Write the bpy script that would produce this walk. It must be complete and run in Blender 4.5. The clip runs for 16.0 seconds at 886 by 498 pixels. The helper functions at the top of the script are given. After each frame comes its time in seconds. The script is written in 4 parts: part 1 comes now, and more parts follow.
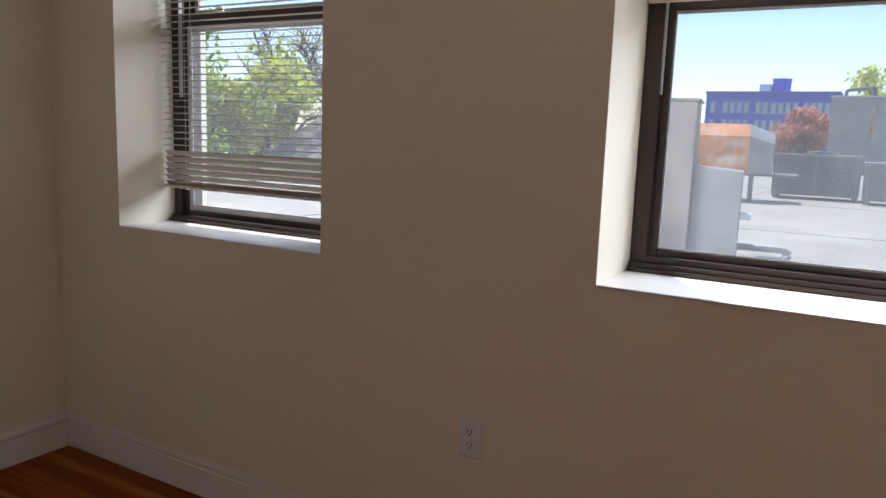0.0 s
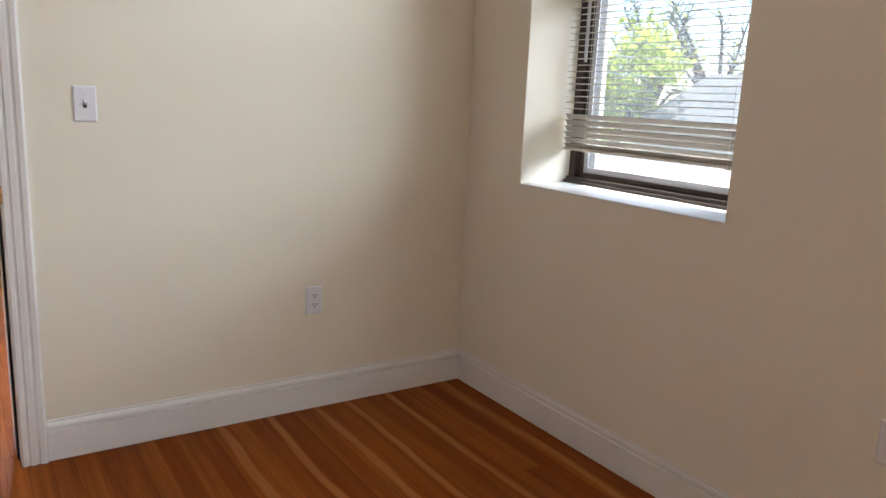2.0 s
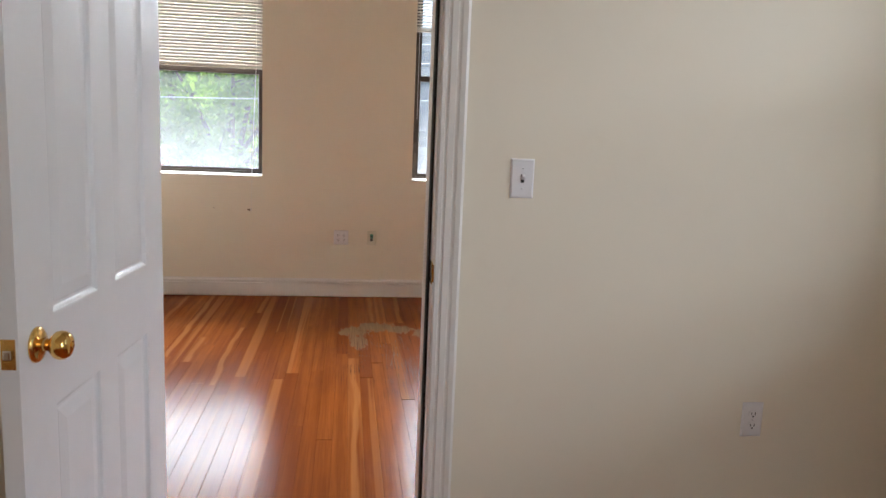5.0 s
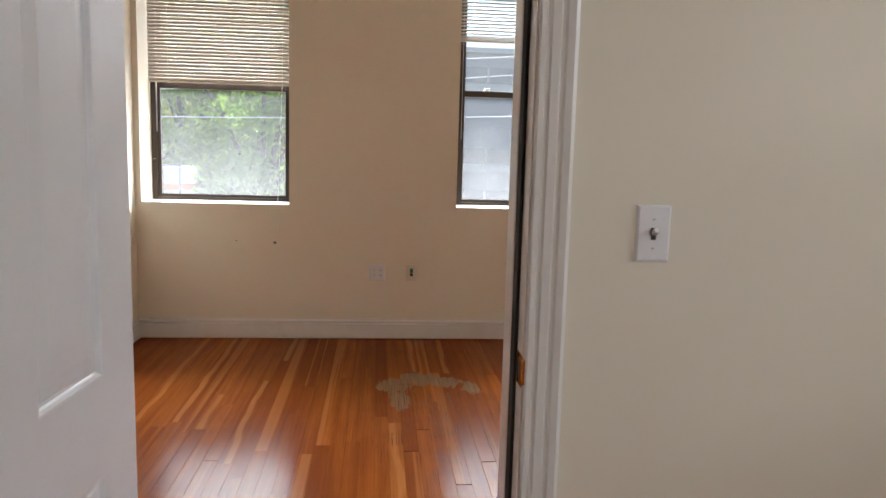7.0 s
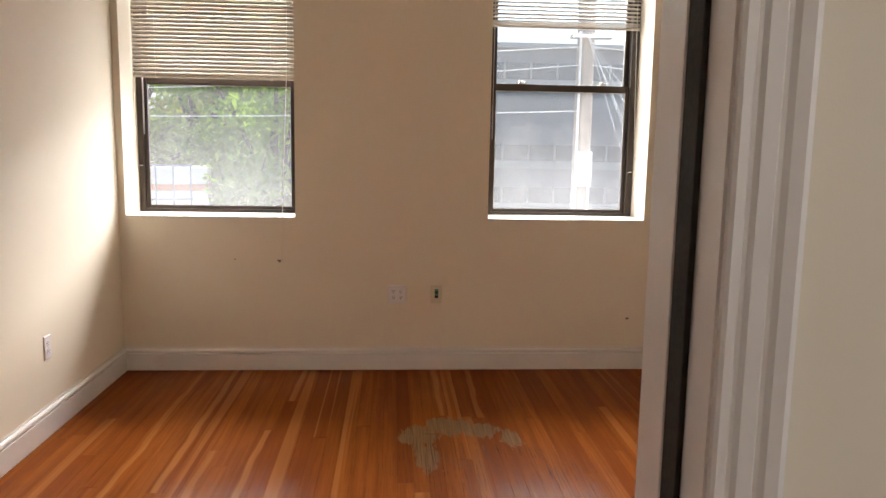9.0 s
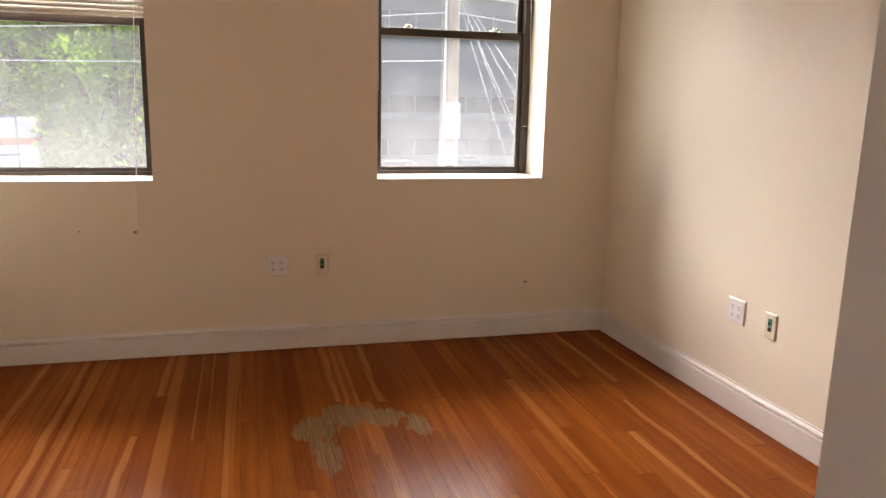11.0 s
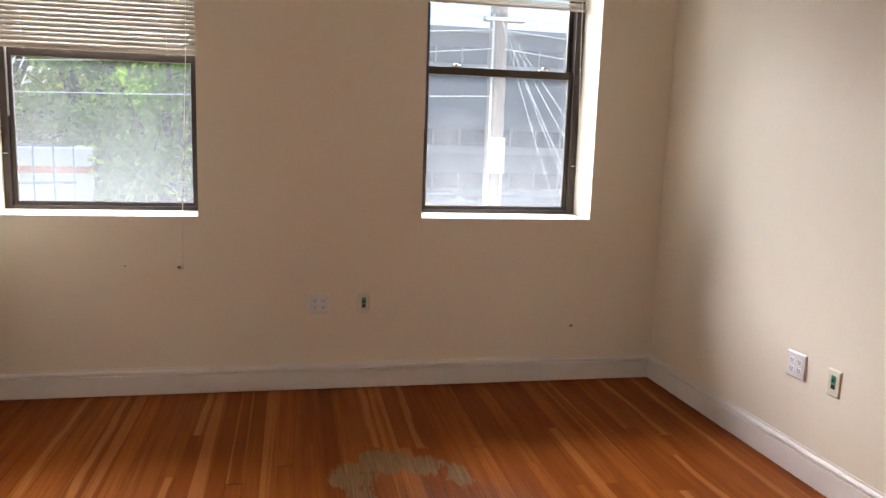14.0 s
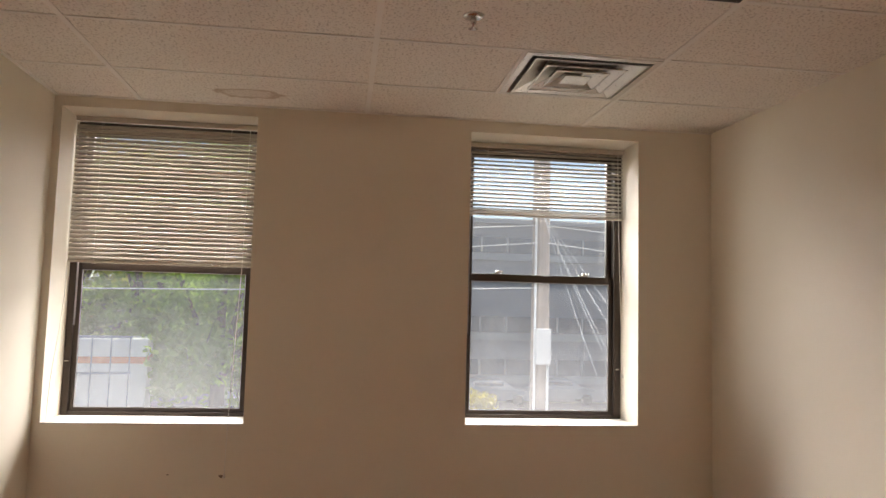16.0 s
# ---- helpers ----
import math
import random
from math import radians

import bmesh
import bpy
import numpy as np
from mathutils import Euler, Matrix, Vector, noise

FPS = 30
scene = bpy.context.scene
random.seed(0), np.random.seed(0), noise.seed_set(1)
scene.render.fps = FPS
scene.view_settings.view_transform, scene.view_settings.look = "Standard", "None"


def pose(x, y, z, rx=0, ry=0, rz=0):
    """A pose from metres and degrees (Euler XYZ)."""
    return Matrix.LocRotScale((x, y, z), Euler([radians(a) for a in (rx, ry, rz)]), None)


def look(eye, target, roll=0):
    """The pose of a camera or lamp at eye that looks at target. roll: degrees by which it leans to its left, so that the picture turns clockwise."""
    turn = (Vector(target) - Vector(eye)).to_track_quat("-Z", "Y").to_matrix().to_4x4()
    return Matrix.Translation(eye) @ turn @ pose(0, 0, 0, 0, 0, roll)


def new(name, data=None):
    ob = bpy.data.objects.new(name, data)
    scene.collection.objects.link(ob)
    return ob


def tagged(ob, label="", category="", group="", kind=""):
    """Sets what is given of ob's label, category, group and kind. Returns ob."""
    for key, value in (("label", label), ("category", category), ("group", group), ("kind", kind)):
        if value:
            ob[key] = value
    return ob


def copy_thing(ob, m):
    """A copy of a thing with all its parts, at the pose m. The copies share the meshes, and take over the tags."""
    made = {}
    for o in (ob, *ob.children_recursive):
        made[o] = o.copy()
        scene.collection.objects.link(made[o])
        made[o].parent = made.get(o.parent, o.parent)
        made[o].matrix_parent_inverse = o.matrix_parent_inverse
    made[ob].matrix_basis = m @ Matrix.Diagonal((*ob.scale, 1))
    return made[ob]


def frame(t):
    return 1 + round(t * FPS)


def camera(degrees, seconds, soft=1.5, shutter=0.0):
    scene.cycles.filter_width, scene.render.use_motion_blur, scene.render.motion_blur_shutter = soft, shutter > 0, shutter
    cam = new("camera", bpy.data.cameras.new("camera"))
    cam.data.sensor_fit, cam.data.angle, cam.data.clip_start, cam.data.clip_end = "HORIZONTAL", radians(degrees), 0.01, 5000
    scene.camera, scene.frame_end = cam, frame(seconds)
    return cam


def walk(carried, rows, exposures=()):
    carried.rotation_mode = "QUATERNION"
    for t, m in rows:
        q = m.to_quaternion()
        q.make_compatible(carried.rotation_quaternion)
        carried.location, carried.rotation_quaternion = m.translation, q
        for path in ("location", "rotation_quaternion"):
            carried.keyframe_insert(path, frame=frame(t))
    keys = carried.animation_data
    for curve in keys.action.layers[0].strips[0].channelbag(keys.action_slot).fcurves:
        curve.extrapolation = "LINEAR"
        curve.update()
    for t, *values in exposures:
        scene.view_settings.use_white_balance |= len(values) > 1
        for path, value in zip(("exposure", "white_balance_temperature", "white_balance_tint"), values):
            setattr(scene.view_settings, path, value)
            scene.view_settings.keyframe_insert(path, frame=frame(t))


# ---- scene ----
cam = camera(61.7, 16.0)
PATH = [
    (0, (-2.365, 0.024, 1.353), (-3.353, 1.736, 1.05), 2.1),
    (0.5, (-2.366, 0.024, 1.322), (-3.575, 1.587, 1.014), 2.0),
    (1, (-2.381, 0.01, 1.312), (-3.77, 1.41, 0.976), 2.0),
    (1.5, (-2.426, -0.031, 1.312), (-3.949, 1.209, 0.932), 2.0),
    (2, (-2.476, -0.083, 1.307), (-4.112, 0.994, 0.902), 2.5),
    (2.5, (-2.531, -0.101, 1.307), (-4.277, 0.776, 0.88), 2.7),
    (3, (-2.607, -0.144, 1.315), (-4.434, 0.539, 0.874), 2.5),
    (3.5, (-2.671, -0.182, 1.32), (-4.549, 0.353, 0.886), 2.7),
    (4, (-2.767, -0.22, 1.327), (-4.677, 0.219, 0.93), 2.7),
    (4.5, (-2.865, -0.248, 1.334), (-4.802, 0.107, 0.986), 2.6),
    (5, (-3.029, -0.239, 1.348), (-4.989, 0.02, 1.045), 2.3),
    (5.2, (-3.1, -0.24, 1.365), (-5.065, -0.01, 1.076), 2.2),
    (7.5, (-3.924, -0.288, 1.393), (-5.902, -0.146, 1.138), 1.2),
    (8, (-4.121, -0.262, 1.402), (-6.104, -0.195, 1.152), 1.5),
    (10.3, (-4.811, -0.429, 1.444), (-6.743, -0.054, 1.089), 0.4),
    (10.5, (-4.851, -0.437, 1.442), (-6.772, -0.017, 1.075), 0.5),
    (11, (-4.92, -0.431, 1.43), (-6.814, 0.074, 1.032), 1.3),
    (11.5, (-4.976, -0.42, 1.396), (-6.856, 0.109, 0.964), 2.1),
    (12, (-5.012, -0.435, 1.366), (-6.879, 0.07, 0.854), 2.7),
    (12.5, (-5.043, -0.44, 1.332), (-6.885, 0.038, 0.716), 2.7),
    (13, (-5.031, -0.44, 1.353), (-6.878, 0.033, 0.749), 2.1),
    (13.5, (-5.02, -0.425, 1.411), (-6.912, 0.015, 0.935), 1.8),
    (14, (-5.01, -0.424, 1.463), (-6.944, -0.027, 1.147), 1.9),
    (14.5, (-4.984, -0.39, 1.499), (-6.947, -0.042, 1.336), 1.7),
    (14.9, (-4.978, -0.406, 1.508), (-6.95, -0.077, 1.462), 2.0),
    (15, (-4.982, -0.403, 1.514), (-6.956, -0.085, 1.495), 1.8),
    (15.5, (-4.976, -0.414, 1.555), (-6.953, -0.128, 1.649), 1.8),
    (16, (-4.961, -0.411, 1.577), (-6.936, -0.149, 1.753), 1.5),
]
EXPOSURES = [(0.0, 0.74, 6250, 13), (0.5, 1.05, 6200, 12), (1.5, 1.8, 6050, 8), (3.5, 1.85, 6200, 10), (5.0, 1.4, 6250, 9), (7.5, 1.05, 6750, 11), (10.5, 0.98, 7450, 16),
             (12.5, 1.32, 7250, 17), (13.0, 1.25, 6650, 13), (14.0, 1.0, 6550, 12), (15.0, 0.65, 7000, 14), (16.0, 0.45, 7350, 15)]
SKY, SUN = 0.12, 3.6
NORTH_FILL, WEST_FILL = (0.87, 0.92, 1.0), (0.92, 0.94, 1.0)
# added area lamps, out of view, brighten the rooms in place of sky light
LAMPS = [("window_fill_north", (-1.60, 2.08, 1.80), (-1.60, 0.0, 1.45), 1.05, 1.5, 19.0, NORTH_FILL),
         ("window_fill_northeast", (-1.0, 6.8, 4.5), (-4.3, 2.1, 1.7), 5.0, 3.4, 410.0, NORTH_FILL),
         ("window_fill_west", (-17.0, -0.3, 6.4), (-9.3, -0.3, 1.8), 10.5, 6.0, 4500.0, WEST_FILL),
         # two low side lamps, also added, shine up at walls and ceiling
         ("window_fill_southwest", (-16.0, -8.7, -0.2), (-9.3, -0.3, 1.8), 6.0, 6.4, 560.0, WEST_FILL),
         ("window_fill_northwest", (-16.0, 8.1, -0.2), (-9.3, -0.3, 1.8), 6.0, 6.4, 560.0, WEST_FILL)]
PALE = [(-7.018, -6.2, 0.993), (-8.0, -6.0, 1.36), (-9.05, -8.226, 1.42), (-9.05, -6.0, 1.63), (-8.066, -6.9, -0.96), (-7.823, -7.3, -1.11),
        (-9.05, -8.216, 0.19), (-9.05, -8.25, -0.02), (-7.669, -7.0, 1.19), (-9.05, -7.2, -1.45), (-9.05, -7.4, -1.29),
        (-9.03, -8.49, -0.85), (-7.374, -5.31, -0.19)]
PALE1 = [(-5.27, -3.2, 1.71), (-5.27, -3.4, 1.43), (-5.27, -3.0, 1.25), (-5.27, -3.6, 1.08), (-5.27, -3.3, 0.90), (-5.27, -3.5, 0.72)]
walk(cam, [(t, look(eye, target, roll)) for t, eye, target, roll in PATH], EXPOSURES)

# ---- world, sun ----
SUN_EL, SUN_ROT = 66.0, -31.0
world = bpy.data.worlds.new("sky")
scene.world = world
world.use_nodes = True
wn = world.node_tree.nodes
sky = wn.new("ShaderNodeTexSky")
sky.sky_type = 'NISHITA'
sky.sun_disc = False
sky.sun_elevation, sky.sun_rotation = radians(SUN_EL), radians(SUN_ROT)
sky.air_density, sky.dust_density, sky.ozone_density = 1.0, 0.6, 1.5
wn["Background"].inputs["Strength"].default_value = SKY
world.node_tree.links.new(sky.outputs[0], wn["Background"].inputs["Color"])

sd = bpy.data.lights.new("sun", 'SUN')
sd.energy, sd.angle, sd.color = SUN, radians(0.5), (1.0, 0.95, 0.88)
sun_ob = new("sun", sd)
to_sun = Vector((math.cos(radians(SUN_EL)) * math.sin(radians(SUN_ROT)), math.cos(radians(SUN_EL)) * math.cos(radians(SUN_ROT)), math.sin(radians(SUN_EL))))
sun_ob.matrix_world = look(to_sun * 40, (0, 0, 0))


def fill_lamp(name, eye, target, w, h, power, tone):
    """An added area lamp that shines in at the windows to brighten a room."""
    d = bpy.data.lights.new(name, 'AREA')
    d.shape, d.size, d.size_y, d.energy, d.color = 'RECTANGLE', w, h, power, tone
    o = new(name, d)
    o.matrix_world = look(eye, target)
    return o


for nm, eye, target, w, h, power, tone in LAMPS:
    fill_lamp(nm, eye, target, w, h, power, tone)


# ---- materials ----
class Mat:
    """A node material built step by step."""
    def __init__(self, name):
        self.m = bpy.data.materials.new(name)
        self.m.use_nodes = True
        self.t = self.m.node_tree
        self.b = self.t.nodes["Principled BSDF"]

    def node(self, kind, **sockets):
        n = self.t.nodes.new("ShaderNode" + kind)
        for k, v in sockets.items():
            self.put(n, k, v)
        return n

    def put(self, n, k, v):
        s = n.inputs[int(k[1:])] if k[0] == "i" and k[1:].isdigit() else n.inputs[k]
        if isinstance(v, bpy.types.NodeSocket):
            self.t.links.new(v, s)
        else:
            s.default_value = v

    def math(self, op, a, b=0.0, clamp=False):
        n = self.node("Math", i0=a, i1=b)
        n.operation, n.use_clamp = op, clamp
        return n.outputs[0]

    def mix(self, fac, a, b):
        n = self.node("Mix")
        n.data_type = 'RGBA'
        self.put(n, "i0", fac), self.put(n, "i6", a), self.put(n, "i7", b)
        return n.outputs[2]

    def ramp(self, fac, lo, hi, a=0.0, b=1.0):
        return self.node("MapRange", i0=fac, i1=lo, i2=hi, i3=a, i4=b).outputs[0]

    def coords(self, scale=(1, 1, 1), world_space=False, offset=None):
        src = self.node("NewGeometry").outputs["Position"] if world_space else self.node("TexCoord").outputs["Object"]
        if offset is not None:
            v = self.node("VectorMath", i0=src, i1=offset)
            src = v.outputs[0]
        return self.node("Mapping", Vector=src, Scale=scale).outputs[0]

    def noise(self, vec, scale, detail=4.0, rough=0.55):
        return self.node("TexNoise", Vector=vec, Scale=scale, Detail=detail, Roughness=rough).outputs[0]

    def bump(self, height, strength, dist):
        self.put(self.b, "Normal", self.node("Bump", Height=height, Strength=strength, Distance=dist).outputs[0])


def col(c):
    return (*c, 1.0)


def plain(name, base, rough=0.5, metal=0.0, vary=0.08, scale=6.0, fine=120.0, bump=0.15, depth=0.0006, dirt=None, dirt_amount=0.0):
    """Paint, plastic, metal or masonry: tone at two scales, small relief, dirt in patches."""
    k = Mat(name)
    v = k.coords(world_space=True)
    big, small = k.noise(v, scale), k.noise(v, fine, 2.0)
    lo, hi = [c * (1 - vary) for c in base], [min(1, c * (1 + vary)) for c in base]
    c = k.mix(k.ramp(big, 0.3, 0.7), col(lo), col(hi))
    if dirt:
        c = k.mix(k.ramp(k.noise(v, scale * 0.6, 6.0, 0.7), 0.52, 0.72, 0.0, dirt_amount), c, col(dirt))
    k.put(k.b, "Base Color", c)
    k.put(k.b, "Roughness", k.ramp(small, 0.3, 0.7, max(0.02, rough - 0.06), min(1, rough + 0.06)))
    k.put(k.b, "Metallic", metal)
    if bump:
        k.bump(small, bump, depth)
    return k.m


def wall_paint():
    k = Mat("cream_wall_paint")
    v = k.coords(world_space=True)
    big, mid, fine = k.noise(v, 0.8, 3.0), k.noise(v, 5.0, 5.0, 0.65), k.noise(v, 260.0, 3.0)
    c = k.mix(k.ramp(big, 0.3, 0.7), (0.81, 0.74, 0.605, 1), (0.84, 0.775, 0.645, 1))
    c = k.mix(k.ramp(mid, 0.58, 0.8, 0.0, 0.25), c, (0.74, 0.66, 0.53, 1))
    k.put(k.b, "Base Color", c)
    k.put(k.b, "Roughness", k.ramp(mid, 0.3, 0.7, 0.55, 0.68))
    k.bump(k.math('ADD', fine, k.math('MULTIPLY', mid, 0.8)), 0.12, 0.0012)
    return k.m


def floor_wood():
    """Old varnished fir strips: each plank its own tone, pale sapwood, long grain, a worn bare patch and dark gouges."""
    k = Mat("varnished_fir_strip")
    rnd = k.node("ObjectInfo").outputs["Random"]
    isl = k.node("NewGeometry").outputs["Random Per Island"]
    r = k.math('FRACT', k.math('ADD', rnd, isl))
    off = k.node("CombineXYZ", i0=k.math('MULTIPLY', r, 37.0), i1=k.math('MULTIPLY', r, 91.0), i2=0.0).outputs[0]
    g1 = k.noise(k.coords((0.8, 26, 10), True, off), 1.0, 5.0, 0.6)
    g2 = k.noise(k.coords((3.0, 190, 60), True, off), 1.0, 4.0, 0.6)
    c = k.mix(r, (0.23, 0.055, 0.010, 1), (0.36, 0.108, 0.021, 1))
    blot = k.noise(k.coords((2.0, 5.0, 1), True), 1.0, 4.0, 0.65)
    c = k.mix(k.ramp(blot, 0.5, 0.72, 0.0, 0.4), c, (0.17, 0.045, 0.014, 1))
    c = k.mix(k.ramp(g1, 0.35, 0.68, 0.0, 0.75), c, (0.175, 0.041, 0.009, 1))
    c = k.mix(k.ramp(g2, 0.45, 0.75, 0.0, 0.45), c, (0.125, 0.028, 0.007, 1))
    # sapwood: a pale streak in some planks
    pale = k.math('GREATER_THAN', k.math('FRACT', k.math('MULTIPLY', r, 7.31)), 0.87)
    streak = k.math('MULTIPLY', k.ramp(k.noise(k.coords((0.22, 17, 6), True, off), 1.0, 2.0), 0.50, 0.56), pale)
    c = k.mix(k.math('MULTIPLY', streak, 0.5), c, (0.42, 0.16, 0.042, 1))
    obcol = k.node("ObjectInfo").outputs["Color"]
    sap = k.node("SeparateColor", i0=obcol).outputs[0]
    oy = k.node("SeparateXYZ", i0=k.node("TexCoord").outputs["Object"]).outputs[1]
    mid = k.math('ABSOLUTE', k.math('ADD', k.math('SUBTRACT', oy, 0.034), k.ramp(k.noise(k.coords((1.5, 4, 1), True, off), 1.0, 2.0), 0.3, 0.7, -0.014, 0.014)))
    band = k.math('SUBTRACT', 1.0, k.ramp(mid, 0.010, 0.020))
    c = k.mix(k.math('MULTIPLY', k.math('MULTIPLY', band, k.math('SUBTRACT', 1.0, sap)), k.ramp(g1, 0.3, 0.7, 0.8, 0.4)), c, (0.44, 0.175, 0.047, 1))
    # worn to bare grey wood
    pos = k.node("NewGeometry").outputs["Position"]
    n1 = k.noise(k.coords((9, 30, 1), True), 1.0, 5.0, 0.7)
    wear = None
    for cx, cy, rx, ry in WORN:
        d = k.node("VectorMath", i0=pos, i1=(-cx, -cy, 0.0)).outputs[0]
        q = k.node("Mapping", Vector=d, Scale=(1 / rx, 1 / ry, 0.0)).outputs[0]
        ln = k.node("VectorMath", i0=q)
        ln.operation = 'LENGTH'
        e = ln.outputs["Value"]
        wear = e if wear is None else k.math('MINIMUM', wear, e)
    edge = k.math('ADD', wear, k.ramp(n1, 0.3, 0.7, -0.55, 0.55))
    bare = k.math('SUBTRACT', 1.0, k.ramp(edge, 0.93, 1.0))
    bare_c = k.mix(k.ramp(g2, 0.4, 0.65), (0.25, 0.15, 0.063, 1), (0.14, 0.074, 0.028, 1))
    c = k.mix(k.math('MULTIPLY', bare, 0.92), c, bare_c)
    # gouges, blackened joints and dull scuffs round it
    d = k.node("VectorMath", i0=pos, i1=(7.35, -0.10, 0.0)).outputs[0]
    q = k.node("Mapping", Vector=d, Scale=(1 / 0.75, 1 / 0.55, 0.0)).outputs[0]
    ln = k.node("VectorMath", i0=q)
    ln.operation = 'LENGTH'
    zone = k.math('SUBTRACT', 1.0, k.ramp(ln.outputs["Value"], 0.5, 1.1))
    gouge = k.ramp(k.noise(k.coords((3, 170, 1), True), 1.0, 3.0, 0.6), 0.55, 0.60)
    gouge = k.math('MULTIPLY', gouge, k.math('MULTIPLY', zone, k.ramp(k.noise(k.coords(world_space=True), 5.0, 3.0), 0.40, 0.55)))
    c = k.mix(k.math('MULTIPLY', gouge, 0.95), c, (0.03, 0.017, 0.012, 1))
    c = k.mix(k.math('MULTIPLY', zone, 0.3), c, (0.14, 0.05, 0.028, 1))
    nick = k.ramp(k.noise(k.coords((55, 150, 1), True), 1.0, 1.0), 0.77, 0.80)
    c = k.mix(k.math('MULTIPLY', nick, 0.75), c, (0.06, 0.02, 0.008, 1))
    k.put(k.b, "Base Color", c)
    w = k.noise(k.coords(world_space=True), 2.2, 2.0, 0.5)
    rough = k.ramp(w, 0.3, 0.7, 0.16, 0.23)
    rough = k.math('ADD', rough, k.math('MULTIPLY', bare, 0.35))
    rough = k.math('ADD', rough, k.math('MULTIPLY', gouge, 0.1), True)
    k.put(k.b, "Roughness", rough)
    k.put(k.b, "IOR", 1.5)
    k.put(k.b, "Specular IOR Level", 0.021)
    wave = k.noise(k.coords((1.2, 16, 1), True, off), 1.0, 2.0)
    h = k.math('ADD', k.math('MULTIPLY', g2, 0.20), k.math('MULTIPLY', wave, 1.0))
    h = k.math('SUBTRACT', h, k.math('ADD', k.math('MULTIPLY', gouge, 0.25), k.math('MULTIPLY', bare, 0.3)))
    k.bump(h, 0.35, 0.0022)
    return k.m


def acoustic_tile():
    k = Mat("fissured_ceiling_tile")
    v = k.coords(world_space=True)
    pits = k.ramp(k.noise(k.coords((1, 1, 1), True), 95.0, 2.0, 0.5), 0.57, 0.62)
    big = k.noise(v, 1.6, 3.0)
    c = k.mix(k.ramp(big, 0.3, 0.7), (0.81, 0.755, 0.67, 1), (0.86, 0.81, 0.73, 1))
    c = k.mix(k.math('MULTIPLY', pits, 0.5), c, (0.36, 0.29, 0.22, 1))
    # a dried water ring
    d = k.node("VectorMath", i0=k.node("NewGeometry").outputs["Position"], i1=(8.83, 0.93, 0.0)).outputs[0]
    q = k.node("Mapping", Vector=d, Scale=(1 / 0.085, 1 / 0.16, 0.0)).outputs[0]
    ln = k.node("VectorMath", i0=q)
    ln.operation = 'LENGTH'
    rad = k.math('ADD', ln.outputs["Value"], k.ramp(k.noise(v, 14.0), 0.3, 0.7, -0.2, 0.2))
    ring = k.math('MULTIPLY', k.ramp(rad, 0.75, 0.95), k.math('SUBTRACT', 1.0, k.ramp(rad, 0.98, 1.1)))
    inner = k.math('SUBTRACT', 1.0, k.ramp(rad, 0.9, 1.0))
    c = k.mix(k.math('ADD', k.math('MULTIPLY', ring, 0.55), k.math('MULTIPLY', inner, 0.22)), c, (0.42, 0.28, 0.15, 1))
    k.put(k.b, "Base Color", c)
    k.put(k.b, "Roughness", 0.95)
    k.bump(pits, 0.6, -0.002)
    return k.m


def glass(name, film, film_top):
    """Window glass with a film of dust, thicker low down, which also stands in for haze."""
    k = Mat(name)
    out = k.t.nodes["Material Output"]
    tr = k.node("BsdfTransparent", Color=(0.93, 0.96, 0.96, 1)).outputs[0]
    gl = k.node("BsdfGlossy", Color=(1, 1, 1, 1), Roughness=0.015).outputs[0]
    face = k.node("LayerWeight", Blend=0.5).outputs["Facing"]
    fr = k.math('ADD', k.math('MULTIPLY', k.math('POWER', face, 5.0), 0.9), 0.035)
    a = k.node("MixShader", i0=fr, i1=tr, i2=gl).outputs[0]
    dust = k.node("BsdfTranslucent", Color=(0.80, 0.82, 0.84, 1)).outputs[0]
    dif = k.node("BsdfDiffuse", Color=(0.72, 0.74, 0.76, 1)).outputs[0]
    dd = k.node("MixShader", i0=0.25, i1=dust, i2=dif).outputs[0]
    z = k.node("SeparateXYZ", i0=k.node("TexCoord").outputs["Object"]).outputs[2]
    n = k.noise(k.coords(), 3.0, 5.0, 0.6)
    f = k.ramp(k.math('ADD', z, k.ramp(n, 0.3, 0.7, -0.12, 0.12)), 1.0, 1.55, film, film_top)
    f = k.math('MULTIPLY', f, k.ramp(k.noise(k.coords(), 40.0, 3.0), 0.3, 0.7, 0.85, 1.15))
    k.put(out, "Surface", k.node("MixShader", i0=f, i1=a, i2=dd).outputs[0])
    return k.m


def slat_vinyl():
    k = Mat("blind_slat_vinyl")
    n = k.noise(k.coords(world_space=True), 9.0)
    c = k.mix(n, (0.50, 0.45, 0.38, 1), (0.56, 0.51, 0.44, 1))
    k.put(k.b, "Base Color", c)
    k.put(k.b, "Roughness", 0.42)
    tl = k.node("BsdfTranslucent", Color=c).outputs[0]
    k.put(k.t.nodes["Material Output"], "Surface", k.node("MixShader", i0=0.04, i1=k.b.outputs[0], i2=tl).outputs[0])
    return k.m


def foliage(name, a, b):
    k = Mat(name)
    r = k.node("NewGeometry").outputs["Random Per Island"]
    c = k.mix(r, col(a), col(b))
    k.put(k.b, "Base Color", c)
    k.put(k.b, "Roughness", 0.55)
    tl = k.node("BsdfTranslucent", Color=k.mix(0.7, c, col([min(1, q * 2.6) for q in b]))).outputs[0]
    k.put(k.t.nodes["Material Output"], "Surface", k.node("MixShader", i0=0.6, i1=k.b.outputs[0], i2=tl).outputs[0])
    return k.m


